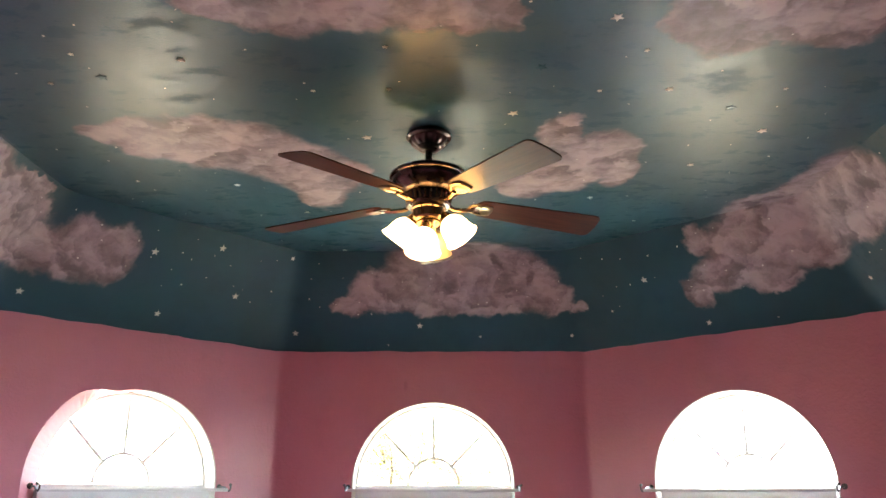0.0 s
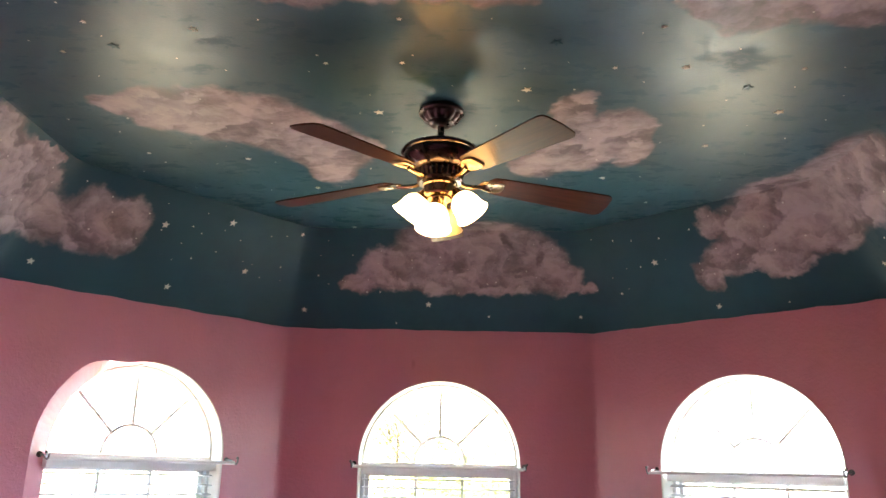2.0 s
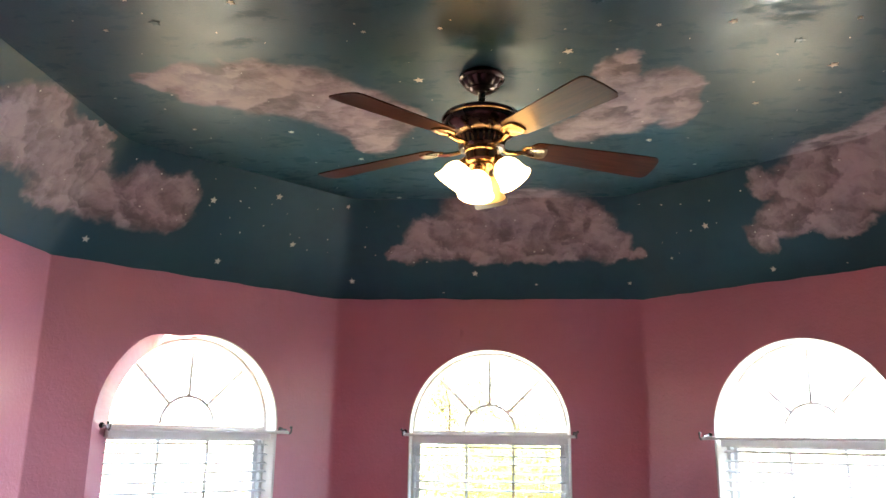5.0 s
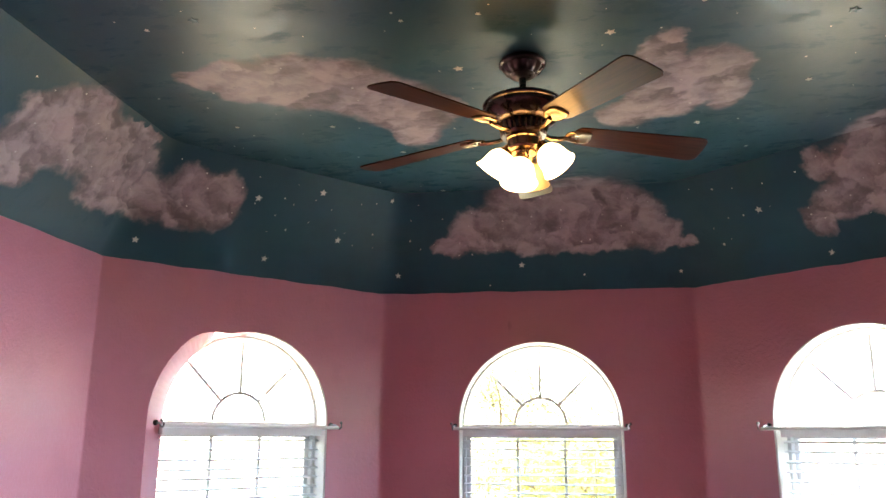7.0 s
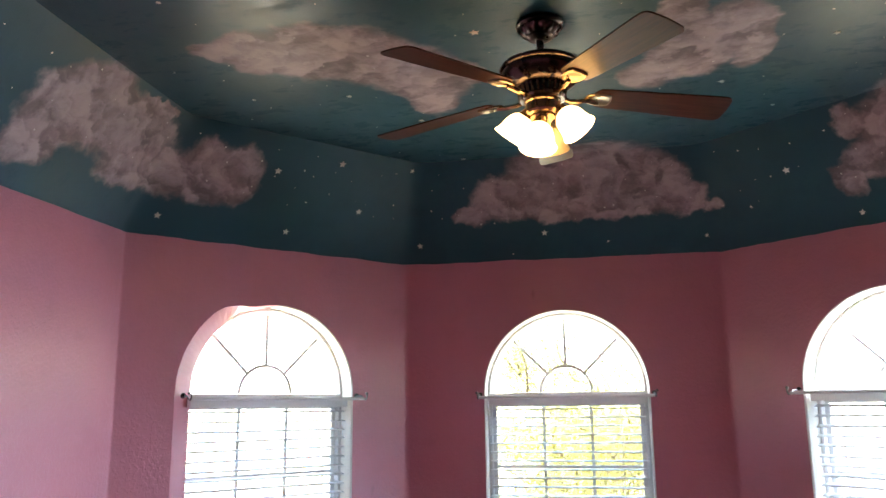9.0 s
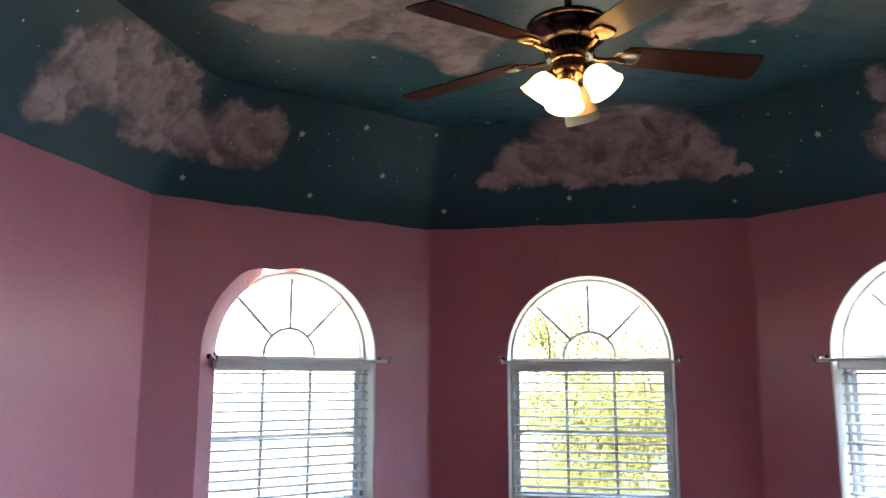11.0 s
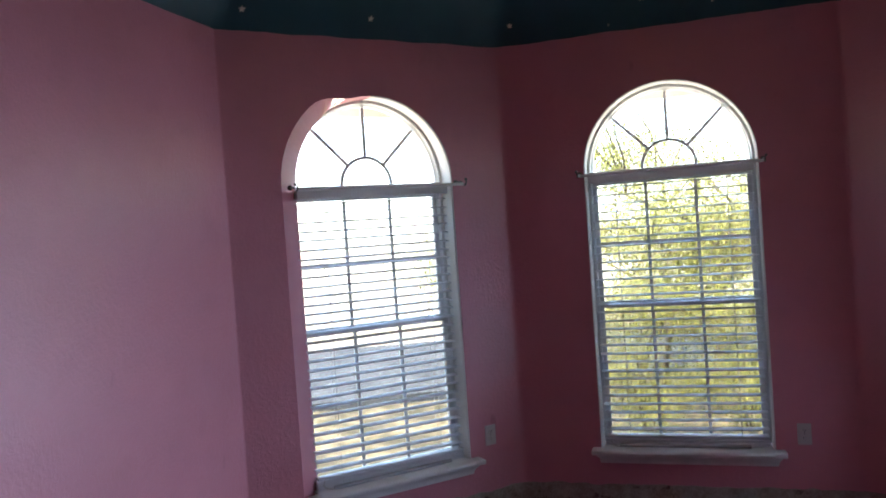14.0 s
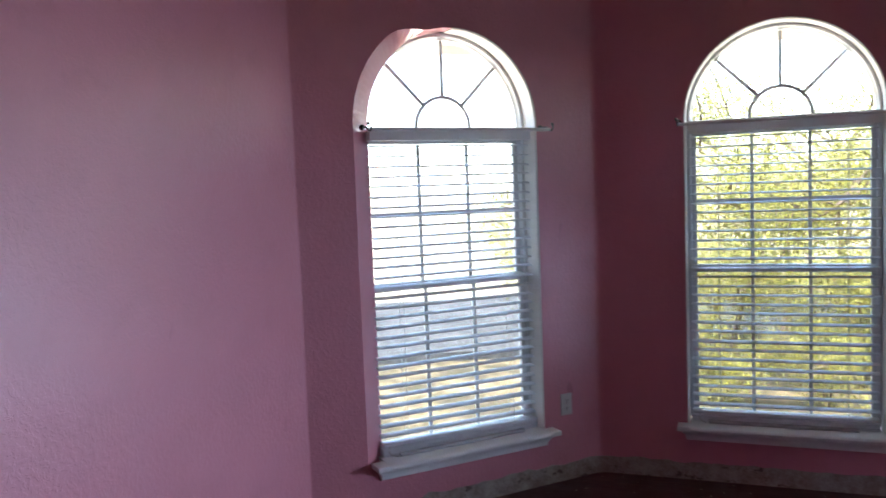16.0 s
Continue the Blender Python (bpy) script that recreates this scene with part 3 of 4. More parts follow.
def window(name, m, label, splayed=False):
    w = thing(name, m, label, "window", kind="structure")
    W, zr = WIN_W, WIN_SPRING
    path = arch_path(W, zr, 48, WIN_SILL)
    if splayed:
        path = [(p, o, u) for p, o, u in path if p[0] > -0.02]
    bm = sweep(bmesh.new(), path, [(0.0, -0.003), (0.002, -0.003), (0.004, 0.205), (-0.006, 0.205), (-0.006, 0.003)])
    part("window_reveal", bm, M_REVEAL, w, "white plaster lining of the arched opening", True)
    # frame of the half-round light
    F = W - 0.008
    bm = sweep(bmesh.new(), arch_path(F, zr, 48), [(0.0, 0.105), (0.0, 0.165), (-0.026, 0.165), (-0.026, 0.130), (-0.018, 0.122), (-0.014, 0.105)])
    part("arch_frame", bm, M_VINYL, w, "", True)
    bm = box(bmesh.new(), -F, F, 0.105, 0.165, zr - 0.045, zr - 0.002, 0.004)
    part("transom_bar", bm, M_VINYL, w)
    hub = 0.148
    bm = sweep(bmesh.new(), arch_path(hub, zr, 24), [(-0.008, 0.128), (0.008, 0.128), (0.008, 0.146), (-0.008, 0.146)])
    part("hub_muntin", bm, M_VINYL, w, "", True)
    for deg in (45, 90, 135):
        a = radians(deg)
        d = Vector((math.cos(a), 0, math.sin(a)))
        c = Vector((0, 0, zr))
        bm = sweep(bmesh.new(), [(c + d * 0.15, d.cross(Vector((0, 1, 0))), (0, 1, 0)), (c + d * (F - 0.03), d.cross(Vector((0, 1, 0))), (0, 1, 0))],
                   [(-0.008, 0.128), (0.008, 0.128), (0.008, 0.146), (-0.008, 0.146)])
        part("spoke_muntin", bm, M_VINYL, w)
    bm = bmesh.new()
    for y in (0.134, 0.140):
        bm.faces.new([bm.verts.new((p[0], y, p[2])) for p, o, u in arch_path(F - 0.015, zr, 32)])
    pane = part("arch_pane", bm, M_PANE, w)
    pane.visible_shadow = False
    # double-hung unit below
    zb, zm, zt = WIN_SILL + 0.02, 1.104, zr - 0.045
    for sx in (-1, 1):
        bm = box(bmesh.new(), min(sx * F, sx * (F - 0.020)), max(sx * F, sx * (F - 0.020)), 0.105, 0.17, zb, zt, 0.004)
        part("jamb", bm, M_VINYL, w)
    for nm, y0, z0, z1 in (("upper_sash", 0.140, zm - 0.02, zt), ("lower_sash", 0.112, zb, zm + 0.02)):
        s = part(nm, box(bmesh.new(), -F + 0.020, F - 0.020, y0, y0 + 0.028, z0, z0 + 0.042, 0.003), M_VINYL, w)
        part("top_rail", box(bmesh.new(), -F + 0.020, F - 0.020, y0, y0 + 0.028, z1 - 0.036, z1, 0.003), M_VINYL, s)
        for sx in (-1, 1):
            x0, x1 = sorted((sx * (F - 0.020), sx * (F - 0.044)))
            part("stile", box(bmesh.new(), x0, x1, y0, y0 + 0.028, z0 + 0.042, z1 - 0.036, 0.003), M_VINYL, s)
        g = F - 0.044
        for k in (-1, 1):
            part("muntin", box(bmesh.new(), k * g / 3 - 0.008, k * g / 3 + 0.008, y0 + 0.008, y0 + 0.020, z0 + 0.042, z1 - 0.036), M_VINYL, s)
        zc = (z0 + z1) / 2
        part("muntin", box(bmesh.new(), -g, g, y0 + 0.007, y0 + 0.021, zc - 0.008, zc + 0.008), M_VINYL, s)
        p = part("pane", box(bmesh.new(), -g, g, y0 + 0.012, y0 + 0.016, z0 + 0.03, z1 - 0.03), M_PANE, s)
        p.visible_shadow = False
    # insect screen outside the lower sash
    sc = part("insect_screen", box(bmesh.new(), -F + 0.024, F - 0.024, 0.1700, 0.1706, zb + 0.02, zm), M_SCREEN, w, "dark fine-mesh insect screen")
    sc.visible_shadow = False
    # stool and apron
    bm = bmesh.new()
    prof = [(0.11, 0.280), (0.11, 0.305), (-0.075, 0.305), (-0.083, 0.300), (-0.086, 0.292), (-0.083, 0.284), (-0.075, 0.280)]
    ends = [[bm.verts.new((x, y, z)) for y, z in prof] for x in (-0.45, 0.45)]
    k = len(prof)
    for i in range(k):
        bm.faces.new((ends[0][i], ends[0][(i + 1) % k], ends[1][(i + 1) % k], ends[1][i]))
    bm.faces.new(ends[0][::-1])
    bm.faces.new(ends[1])
    for x0, x1 in ((-0.512, -0.45), (0.45, 0.512)):
        box(bm, x0, x1, -0.086, -0.001, 0.280, 0.305, 0.003)
    part("window_sill", bm, M_WHITE, w, "white wooden stool with projecting horns", True)
    bm = bmesh.new()
    prof = [(-0.001, 0.280), (-0.045, 0.280), (-0.048, 0.268), (-0.036, 0.258), (-0.024, 0.246), (-0.018, 0.232), (-0.016, 0.218), (-0.001, 0.214)]
    ends = [[bm.verts.new((x + (0.02 if x < 0 else -0.02) * (z < 0.25), y, z)) for y, z in prof] for x in (-0.49, 0.49)]
    k = len(prof)
    for i in range(k):
        bm.faces.new((ends[0][i], ends[0][(i + 1) % k], ends[1][(i + 1) % k], ends[1][i]))
    bm.faces.new(ends[0][::-1])
    bm.faces.new(ends[1])
    part("apron", bm, M_WHITE, w, "moulded white wooden apron")
    return w


window("window_1", WIN_L, "white arched window with sunburst muntins and double-hung sashes", True)
window("window_2", WIN_C, "white arched window with sunburst muntins and double-hung sashes")
window("window_3", WIN_R, "white arched window with sunburst muntins and double-hung sashes")


def slat_mesh():
    bm = bmesh.new()
    n, L, wd = 4, 0.437, 0.0245
    rows = []
    for x in (-L, L):
        up = [bm.verts.new((x, wd * (2 * i / n - 1), 0.0035 * (1 - (2 * i / n - 1) ** 2) + 0.0015)) for i in range(n + 1)]
        dn = [bm.verts.new((x, wd * (2 * i / n - 1), 0.0035 * (1 - (2 * i / n - 1) ** 2) - 0.0015)) for i in range(n + 1)]
        rows.append(up + dn[::-1])
    k = len(rows[0])
    for i in range(k):
        bm.faces.new((rows[0][i], rows[0][(i + 1) % k], rows[1][(i + 1) % k], rows[1][i]))
    bm.faces.new(rows[0][::-1])
    bm.faces.new(rows[1])
    return mesh_of("slat", bm, M_SLAT)


SLAT = slat_mesh()


def blind(m, label, tilt, skew, seed):
    rnd = random.Random(seed)
    b = thing("window_blind", m, label, "blind", "blinds in the bay windows")
    bm = box(bmesh.new(), -0.442, 0.442, 0.018, 0.030, 1.810, 1.856, 0.003)
    box(bm, -0.440, 0.440, 0.032, 0.085, 1.812, 1.852)
    part("headrail", bm, M_WHITE, b, "white valance and headrail")
    z, zb = 1.785, 0.385
    pitch = 0.0478
    k = 0
    while z > zb:
        s = new("slat", SLAT)
        s.parent = b
        s.matrix_basis = pose(rnd.uniform(-0.002, 0.002), 0.058, z + rnd.uniform(-0.0015, 0.0015), tilt + rnd.uniform(-2, 2), rnd.uniform(-0.25, 0.25) + skew * max(0, 1 - (z - zb) / 0.25), 0)
        z -= pitch
        k += 1
    for i in range(6):
        s = new("slat", SLAT)
        s.parent = b
        s.matrix_basis = pose(rnd.uniform(-0.006, 0.006), 0.056 + rnd.uniform(-0.006, 0.006), 0.310 + 0.0062 * i, rnd.uniform(-3, 3), skew * 0.6 * i / 5 + rnd.uniform(-0.2, 0.2), rnd.uniform(-0.5, 0.5))
    bm = box(bmesh.new(), -0.438, 0.438, 0.031, 0.083, 0.349, 0.366, 0.006)
    rail = part("bottom_rail", bm, M_SLAT, b, "thick white bottom rail", True)
    rail.matrix_basis = pose(0, 0, 0, 0, skew * 0.7, 0)
    bm = tube(bmesh.new(), [(-0.36, 0.006, 0.3165), (0.0, 0.002, 0.3165), (0.34, 0.008, 0.3165)], 0.0105, 10)
    wand = part("spare_slat_bar", bm, M_BAR, b, "grey plastic bar lying on the sill", True)
    bm = tube(bmesh.new(), [(-0.37, 0.004, 0.311), (-0.40, 0.020, 0.318), (-0.41, 0.030, 0.335), (-0.40, 0.034, 0.352)], 0.004, 6)
    part("loose_cord", bm, M_CORD, b, "bunched pale cord")
    for x in (-0.30, 0.30):
        for y in (0.033, 0.083):
            bm = tube(bmesh.new(), [(x, y, 1.81), (x, y, 0.33)], 0.0012, 5)
            part("ladder_cord", bm, M_CORD, b)
    return b


blind(WIN_L, "white horizontal blind, lowered with open slats, bottom crooked", 7, 0.9, 3)
blind(WIN_C, "white horizontal blind, lowered with open slats", 4, -0.3, 4)
blind(WIN_R, "white horizontal blind, lowered with slats tilted half open", 11, 0.2, 5)


def curtain_rod(m):
    r = thing("curtain_rod", m, "slim pale curtain rod on dark nickel wall brackets", "curtain rod", "curtain rods over the windows")
    part("rod", tube(bmesh.new(), [(-0.478, -0.098, 1.852), (0.478, -0.098, 1.852)], 0.0085, 12), M_WHITE, r, "pale rod", True)
    for s in (-1, 1):
        bm = bmesh.new()
        lathe(bm, [(0.002, 0), (0.014, 0.001), (0.014, 0.005), (0.005, 0.008)], 14, m=pose(s * 0.486, 0, 1.868, 90, 0, 0))
        tube(bm, [(s * 0.486, 0.0, 1.868), (s * 0.486, -0.06, 1.866), (s * 0.486, -0.085, 1.850), (s * 0.486, -0.103, 1.846), (s * 0.486, -0.116, 1.856), (s * 0.486, -0.118, 1.874)], 0.0045, 8)
        part("bracket", bm, M_NICKEL, r, "dark nickel hook bracket", True)
        bm = lathe(bmesh.new(), [(0.001, -0.008), (0.006, -0.006), (0.008, 0.0), (0.006, 0.006), (0.001, 0.008)], 12, m=pose(s * 0.492, -0.104, 1.878))
        part("finial", bm, M_NICKEL, r, "", True)


for m in (WIN_L, WIN_C, WIN_R):
    curtain_rod(m)


def outlet(m):
    o = thing("wall_outlet", m, "white duplex wall outlet on the pink wall", "outlet", "wall outlets")
    part("cover_plate", box(bmesh.new(), -0.035, 0.035, -0.006, 0.0, -0.0575, 0.0575, 0.0025), M_PLASTIC, o)
    for dz in (-0.02, 0.02):
        bm = lathe(bmesh.new(), [(0.001, 0.009), (0.0165, 0.009), (0.0172, 0.006), (0.0172, 0.0)], 20, m=Matrix.Translation((0, 0, dz)) @ pose(0, 0, 0, 90, 0, 0))
        s = part("socket", bm, M_PLASTIC, o)
        bm = bmesh.new()
        for x, h in ((-0.006, 0.009), (0.006, 0.007)):
            box(bm, x - 0.0012, x + 0.0012, -0.0098, -0.0085, dz + 0.003 - h / 2, dz + 0.003 + h / 2)
        box(bm, -0.002, 0.002, -0.0098, -0.0085, dz - 0.010, dz - 0.006)
        part("slot", bm, M_DARK, s, "dark slots")
    part("screw", lathe(bmesh.new(), [(0.001, 0.0075), (0.003, 0.007), (0.0032, 0.005)], 10, m=pose(0, 0, 0, 90, 0, 0)), M_NICKEL, o)


outlet(WIN_L @ pose(0.828 - 0.225, 0, 0.412))
outlet(WIN_C @ pose(0.607, 0, 0.391))

# ---------------------------------------------------------------- ceiling fan
FX, FY, FZ = 0.022, 3.076, ZC
fan = thing("ceiling_fan", pose(FX, FY, FZ), "dark bronze five-blade ceiling fan with lit frosted shades", "ceiling fan")
canopy = part("canopy", lathe(bmesh.new(), [(0.083, 0.0), (0.086, -0.006), (0.086, -0.014), (0.081, -0.019), (0.077, -0.021)], 48), M_BRONZE, fan, "smooth bronze canopy flange", True)
part("fluted_bell", lathe(bmesh.new(), [(0.074, -0.019), (0.073, -0.026), (0.066, -0.038), (0.055, -0.047), (0.047, -0.051)], 112, 14, 0.045), M_BRONZE, canopy, "", True)
part("canopy_cup", lathe(bmesh.new(), [(0.047, -0.050), (0.048, -0.054), (0.041, -0.060), (0.034, -0.064), (0.020, -0.066)], 36), M_BRONZE, canopy, "", True)
part("downrod", lathe(bmesh.new(), [(0.0135, -0.062), (0.0135, -0.165)], 18), M_BRONZE, fan, "", True)
part("rod_collar", lathe(bmesh.new(), [(0.015, -0.129), (0.026, -0.134), (0.028, -0.144), (0.034, -0.150)], 24), M_BRONZE, fan, "", True)
motor = part("motor_housing", lathe(bmesh.new(), [(0.032, -0.142), (0.076, -0.146), (0.121, -0.154), (0.143, -0.166), (0.149, -0.176), (0.147, -0.182), (0.140, -0.185), (0.141, -0.190), (0.134, -0.206), (0.117, -0.234), (0.099, -0.245), (0.065, -0.247)], 64), M_BRONZE, fan, "glossy dark bronze motor housing", True)
vent = bmesh.new()
lathe(vent, [(0.072, -0.250), (0.072, -0.285), (0.05, -0.287)], 48)
part("vent_core", vent, M_DARK, motor)
for i in range(26):
    a = 2 * math.pi * i / 26
    bm = tube(bmesh.new(), [((0.088) * math.cos(a), 0.088 * math.sin(a), -0.250), (0.078 * math.cos(a), 0.078 * math.sin(a), -0.284)], 0.005, 6)
    part("vent_rib", bm, M_BRASS, motor)
part("flywheel", lathe(bmesh.new(), [(0.082, -0.282), (0.086, -0.288), (0.080, -0.296), (0.05, -0.298)], 40), M_BRONZE, fan, "", True)
part("switch_housing", lathe(bmesh.new(), [(0.056, -0.292), (0.064, -0.298), (0.064, -0.304), (0.059, -0.308), (0.059, -0.336), (0.063, -0.340), (0.060, -0.348), (0.040, -0.356)], 40), M_BRASS, fan, "brushed brass switch housing", True)
part("light_fitter", lathe(bmesh.new(), [(0.040, -0.350), (0.046, -0.358), (0.040, -0.370), (0.030, -0.378), (0.026, -0.409), (0.032, -0.416), (0.028, -0.426), (0.010, -0.434), (0.004, -0.446), (0.001, -0.448)], 32), M_BRASS, fan, "turned brass light fitter", True)


def blade_mesh():
    """One blade along x from the hub, with rounded corners; local z up."""
    bm = bmesh.new()
    x0, x1, t = 0.185, 0.678, 0.005
    out = []
    for s in (1, -1):
        w0, w1, r = 0.056, 0.074, 0.026
        side = [(x0, s * 0.030), (x0 + 0.018, s * (w0 - 0.004)), (x0 + 0.05, s * w0), (0.45, s * (w0 + 0.010)), (x1 - r - 0.02, s * w1)]
        for k in range(6):
            a = math.pi / 2 * k / 5
            side.append((x1 - r + r * math.sin(a) - 0.004, s * (w1 - r + r * math.cos(a))))
        side.append((x1, 0.0)) if s == 1 else None
        out += side if s == 1 else side[::-1]
    lo = [bm.verts.new((x, y, 0)) for x, y in out]
    hi = [bm.verts.new((x, y, t)) for x, y in out]
    bm.faces.new(lo[::-1])
    bm.faces.new(hi)
    k = len(out)
    for i in range(k):
        bm.faces.new((lo[i], lo[(i + 1) % k], hi[(i + 1) % k], hi[i]))
    return mesh_of("blade", bm, M_BLADE)


def iron_mesh():
    bm = bmesh.new()
    tube(bm, [(0.070, 0, -0.010), (0.100, 0.006, -0.018), (0.135, 0.006, -0.016), (0.175, 0, -0.008)], 0.009, 8)
    # shield plate under the blade's root
    out = [(0.155, 0.010), (0.165, 0.026), (0.185, 0.034), (0.225, 0.036), (0.245, 0.028), (0.250, 0.0), (0.245, -0.028), (0.225, -0.036), (0.185, -0.034), (0.165, -0.026), (0.155, -0.010)]
    rings = []
    for zz, sc in ((-0.001, 1.0), (-0.006, 1.0), (-0.009, 0.86), (-0.0085, 0.74), (-0.0075, 0.70)):
        rings.append([bm.verts.new((0.203 + (x - 0.203) * sc, y * sc, zz)) for x, y in out])
    k = len(out)
    for p, q in zip(rings, rings[1:]):
        for i in range(k):
            bm.faces.new((p[i], p[(i + 1) % k], q[(i + 1) % k], q[i]))
    bm.faces.new(rings[0])
    bm.faces.new(rings[-1][::-1])
    return mesh_of("blade_iron", bm, M_BRASS, True)


BLADE, IRON = blade_mesh(), iron_mesh()
PITCH, DROOP = -11.0, 3.6
for k in range(5):
    base = pose(0, 0, -0.268, 0, 0, 88.1 + 72 * k) @ pose(0, 0, 0, PITCH, DROOP, 0)
    b = new("blade", BLADE)
    b.parent = fan
    b.matrix_basis = base
    tagged(b, "dark walnut fan blade with rounded corners")
    i = new("blade_iron", IRON)
    i.parent = b
    tagged(i, "polished brass blade bracket")


def shade_mesh():
    bm = bmesh.new()
    prof = [(0.022, 0.0), (0.026, -0.006), (0.038, -0.016), (0.048, -0.032), (0.053, -0.050), (0.055, -0.068), (0.059, -0.084), (0.066, -0.097), (0.065, -0.099), (0.056, -0.083), (0.050, -0.050), (0.034, -0.018), (0.018, -0.003)]
    lathe(bm, prof, 40)
    return mesh_of("lamp_shade", bm, M_LIT, True)


SHADE = shade_mesh()
UNLIT = SHADE.copy()
UNLIT.materials[0] = M_UNLIT
for deg, reach, drop, tilt, lamp in ((-106, 0.046, -0.392, 12, SHADE), (-10, 0.068, -0.340, 36, SHADE), (80, 0.072, -0.362, 34, UNLIT), (170, 0.062, -0.340, 37, SHADE)):
    turn = pose(0, 0, 0, 0, 0, deg)
    m = turn @ pose(reach, 0, drop, 0, -tilt, 0)
    bm = tube(bmesh.new(), [(0.022, 0, drop + 0.012), (reach * 0.75, 0, drop + 0.018), (reach, 0, drop + 0.004)], 0.008, 8)
    bmesh.ops.transform(bm, matrix=turn, verts=bm.verts)
    arm = part("lamp_arm", bm, M_BRASS, fan, "", True)
    cup = part("socket_cup", lathe(bmesh.new(), [(0.011, 0.022), (0.017, 0.018), (0.021, 0.004), (0.027, -0.004), (0.029, -0.010), (0.026, -0.014)], 24, m=m), M_BRASS, arm, "", True)
    s = new("lamp_shade", lamp)
    s.parent = arm
    s.matrix_basis = m
    tagged(s, "glowing frosted bell shade" if lamp is SHADE else "unlit tan frosted bell shade")
part("pull_chain", tube(bmesh.new(), [(0.045, -0.030, -0.349), (0.046, -0.031, -0.43)], 0.0012, 5), M_BRASS, fan)

# ---------------------------------------------------------------- stars on the mural


def star_mesh(r, material, t=0.0025):
    bm = bmesh.new()
    out = [((r if k % 2 == 0 else r * 0.46) * math.sin(math.pi * k / 5), (r if k % 2 == 0 else r * 0.46) * math.cos(math.pi * k / 5)) for k in range(10)]
    lo = [bm.verts.new((x, 0, z)) for x, z in out]
    hi = [bm.verts.new((x * 0.93, -t, z * 0.93)) for x, z in out]
    c = bm.verts.new((0, -t * 1.3, 0))
    bm.faces.new(lo)
    for i in range(10):
        j = (i + 1) % 10
        bm.faces.new((lo[i], lo[j], hi[j], hi[i]))
        bm.faces.new((hi[i], hi[j], c))
    return mesh_of("star_sticker", bm, material)


STARS = {"big": star_mesh(0.021, M_STAR), "mid": star_mesh(0.015, M_STAR), "small": star_mesh(0.010, M_STAR), "dark": star_mesh(0.021, M_STAR_DARK)}
SLOPE = math.degrees(math.atan2(INSET, ZC - ZP))


def slope_pose(side, u, z, spin):
    """A place on the sloped band: u along the wall from the bay's corner (from the middle on the middle wall)."""
    d = INSET * (z - ZP) / (ZC - ZP) + 0.001
    if side == "C":
        return pose(u, YW - d, z) @ pose(0, 0, 0, SLOPE, 0, 0) @ pose(0, 0, 0, 0, spin, 0)
    if side == "W":
        return pose(F0.x + d, F0.y - u, z, 0, 0, 90) @ pose(0, 0, 0, SLOPE, 0, 0) @ pose(0, 0, 0, 0, spin, 0)
    if side == "E":
        return pose(C0.x - d, C0.y - u, z, 0, 0, -90) @ pose(0, 0, 0, SLOPE, 0, 0) @ pose(0, 0, 0, 0, spin, 0)
    a, s, h = (AL, -1, HL) if side == "L" else (AR, 1, HR)
    x, y = s * (h + u * math.cos(a)) - s * d * math.sin(a), YW - u * math.sin(a) - d * math.cos(a)
    return pose(x, y, z, 0, 0, -s * math.degrees(a)) @ pose(0, 0, 0, SLOPE, 0, 0) @ pose(0, 0, 0, 0, spin, 0)


def ceiling_pose(x, y, spin):
    return pose(x, y, ZC - 0.001, 90, 0, 0) @ pose(0, 0, 0, 0, spin, 0)


def star(size, m):
    ob = new("star_sticker", STARS[size])
    ob.matrix_world = m
    label = {"big": "large pale star sticker on the painted sky", "mid": "pale star sticker on the painted sky", "small": "small pale star sticker on the painted sky",
             "dark": "dark shiny star sticker on the blue ceiling"}[size]
    tagged(ob, label, "sticker", "stars on the painted sky")


rs = random.Random(11)
for size, spots in {
    "big": ((0.587, 2.291), (0.331, 2.891), (-0.218, 3.090), (1.284, 3.045)),
    "mid": ((1.106, 3.366), (0.750, 3.745), (-0.846, 3.576), (0.848, 2.717), (-0.596, 3.934), (-0.748, 2.511), (-0.495, 4.565)),
    "small": ((-1.271, 3.526), (-0.096, 2.442), (-1.233, 2.658), (-0.363, 2.717), (1.241, 2.717), (1.024, 4.074), (-1.081, 2.475), (0.613, 2.726), (-0.104, 2.708), (0.714, 2.469)),
    "dark": ((-1.045, 2.619), (0.398, 2.567), (1.101, 2.855)),
}.items():
    for x, y in spots:
        star(size, ceiling_pose(x, y, rs.uniform(0, 72)))
for size, side, u, z in (("big", "L", 0.641, 3.076), ("big", "L", 0.981, 2.996), ("big", "L", 0.447, 2.876), ("big", "L", 0.832, 2.735), ("big", "L", 1.512, 2.732),
                         ("mid", "L", 0.208, 3.108), ("big", "C", -0.818, 2.742), ("big", "C", -0.080, 2.780), ("mid", "C", 0.819, 2.729), ("small", "C", 0.737, 3.135),
                         ("small", "C", 0.278, 2.723), ("big", "R", 0.551, 2.941), ("big", "R", 0.811, 2.700), ("small", "R", 1.163, 2.682), ("small", "R", 0.292, 2.823), ("mid", "E", 0.117, 2.776)):
    star(size, slope_pose(side, u, z, rs.uniform(-12, 12)))

# tiny painted star dots
bm = bmesh.new()


def dot(m, r):
    vs = [bm.verts.new(m @ Vector((r * math.cos(a), -0.0012, r * math.sin(a)))) for a in (2 * math.pi * k / 6 for k in range(6))]
    bm.faces.new(vs)


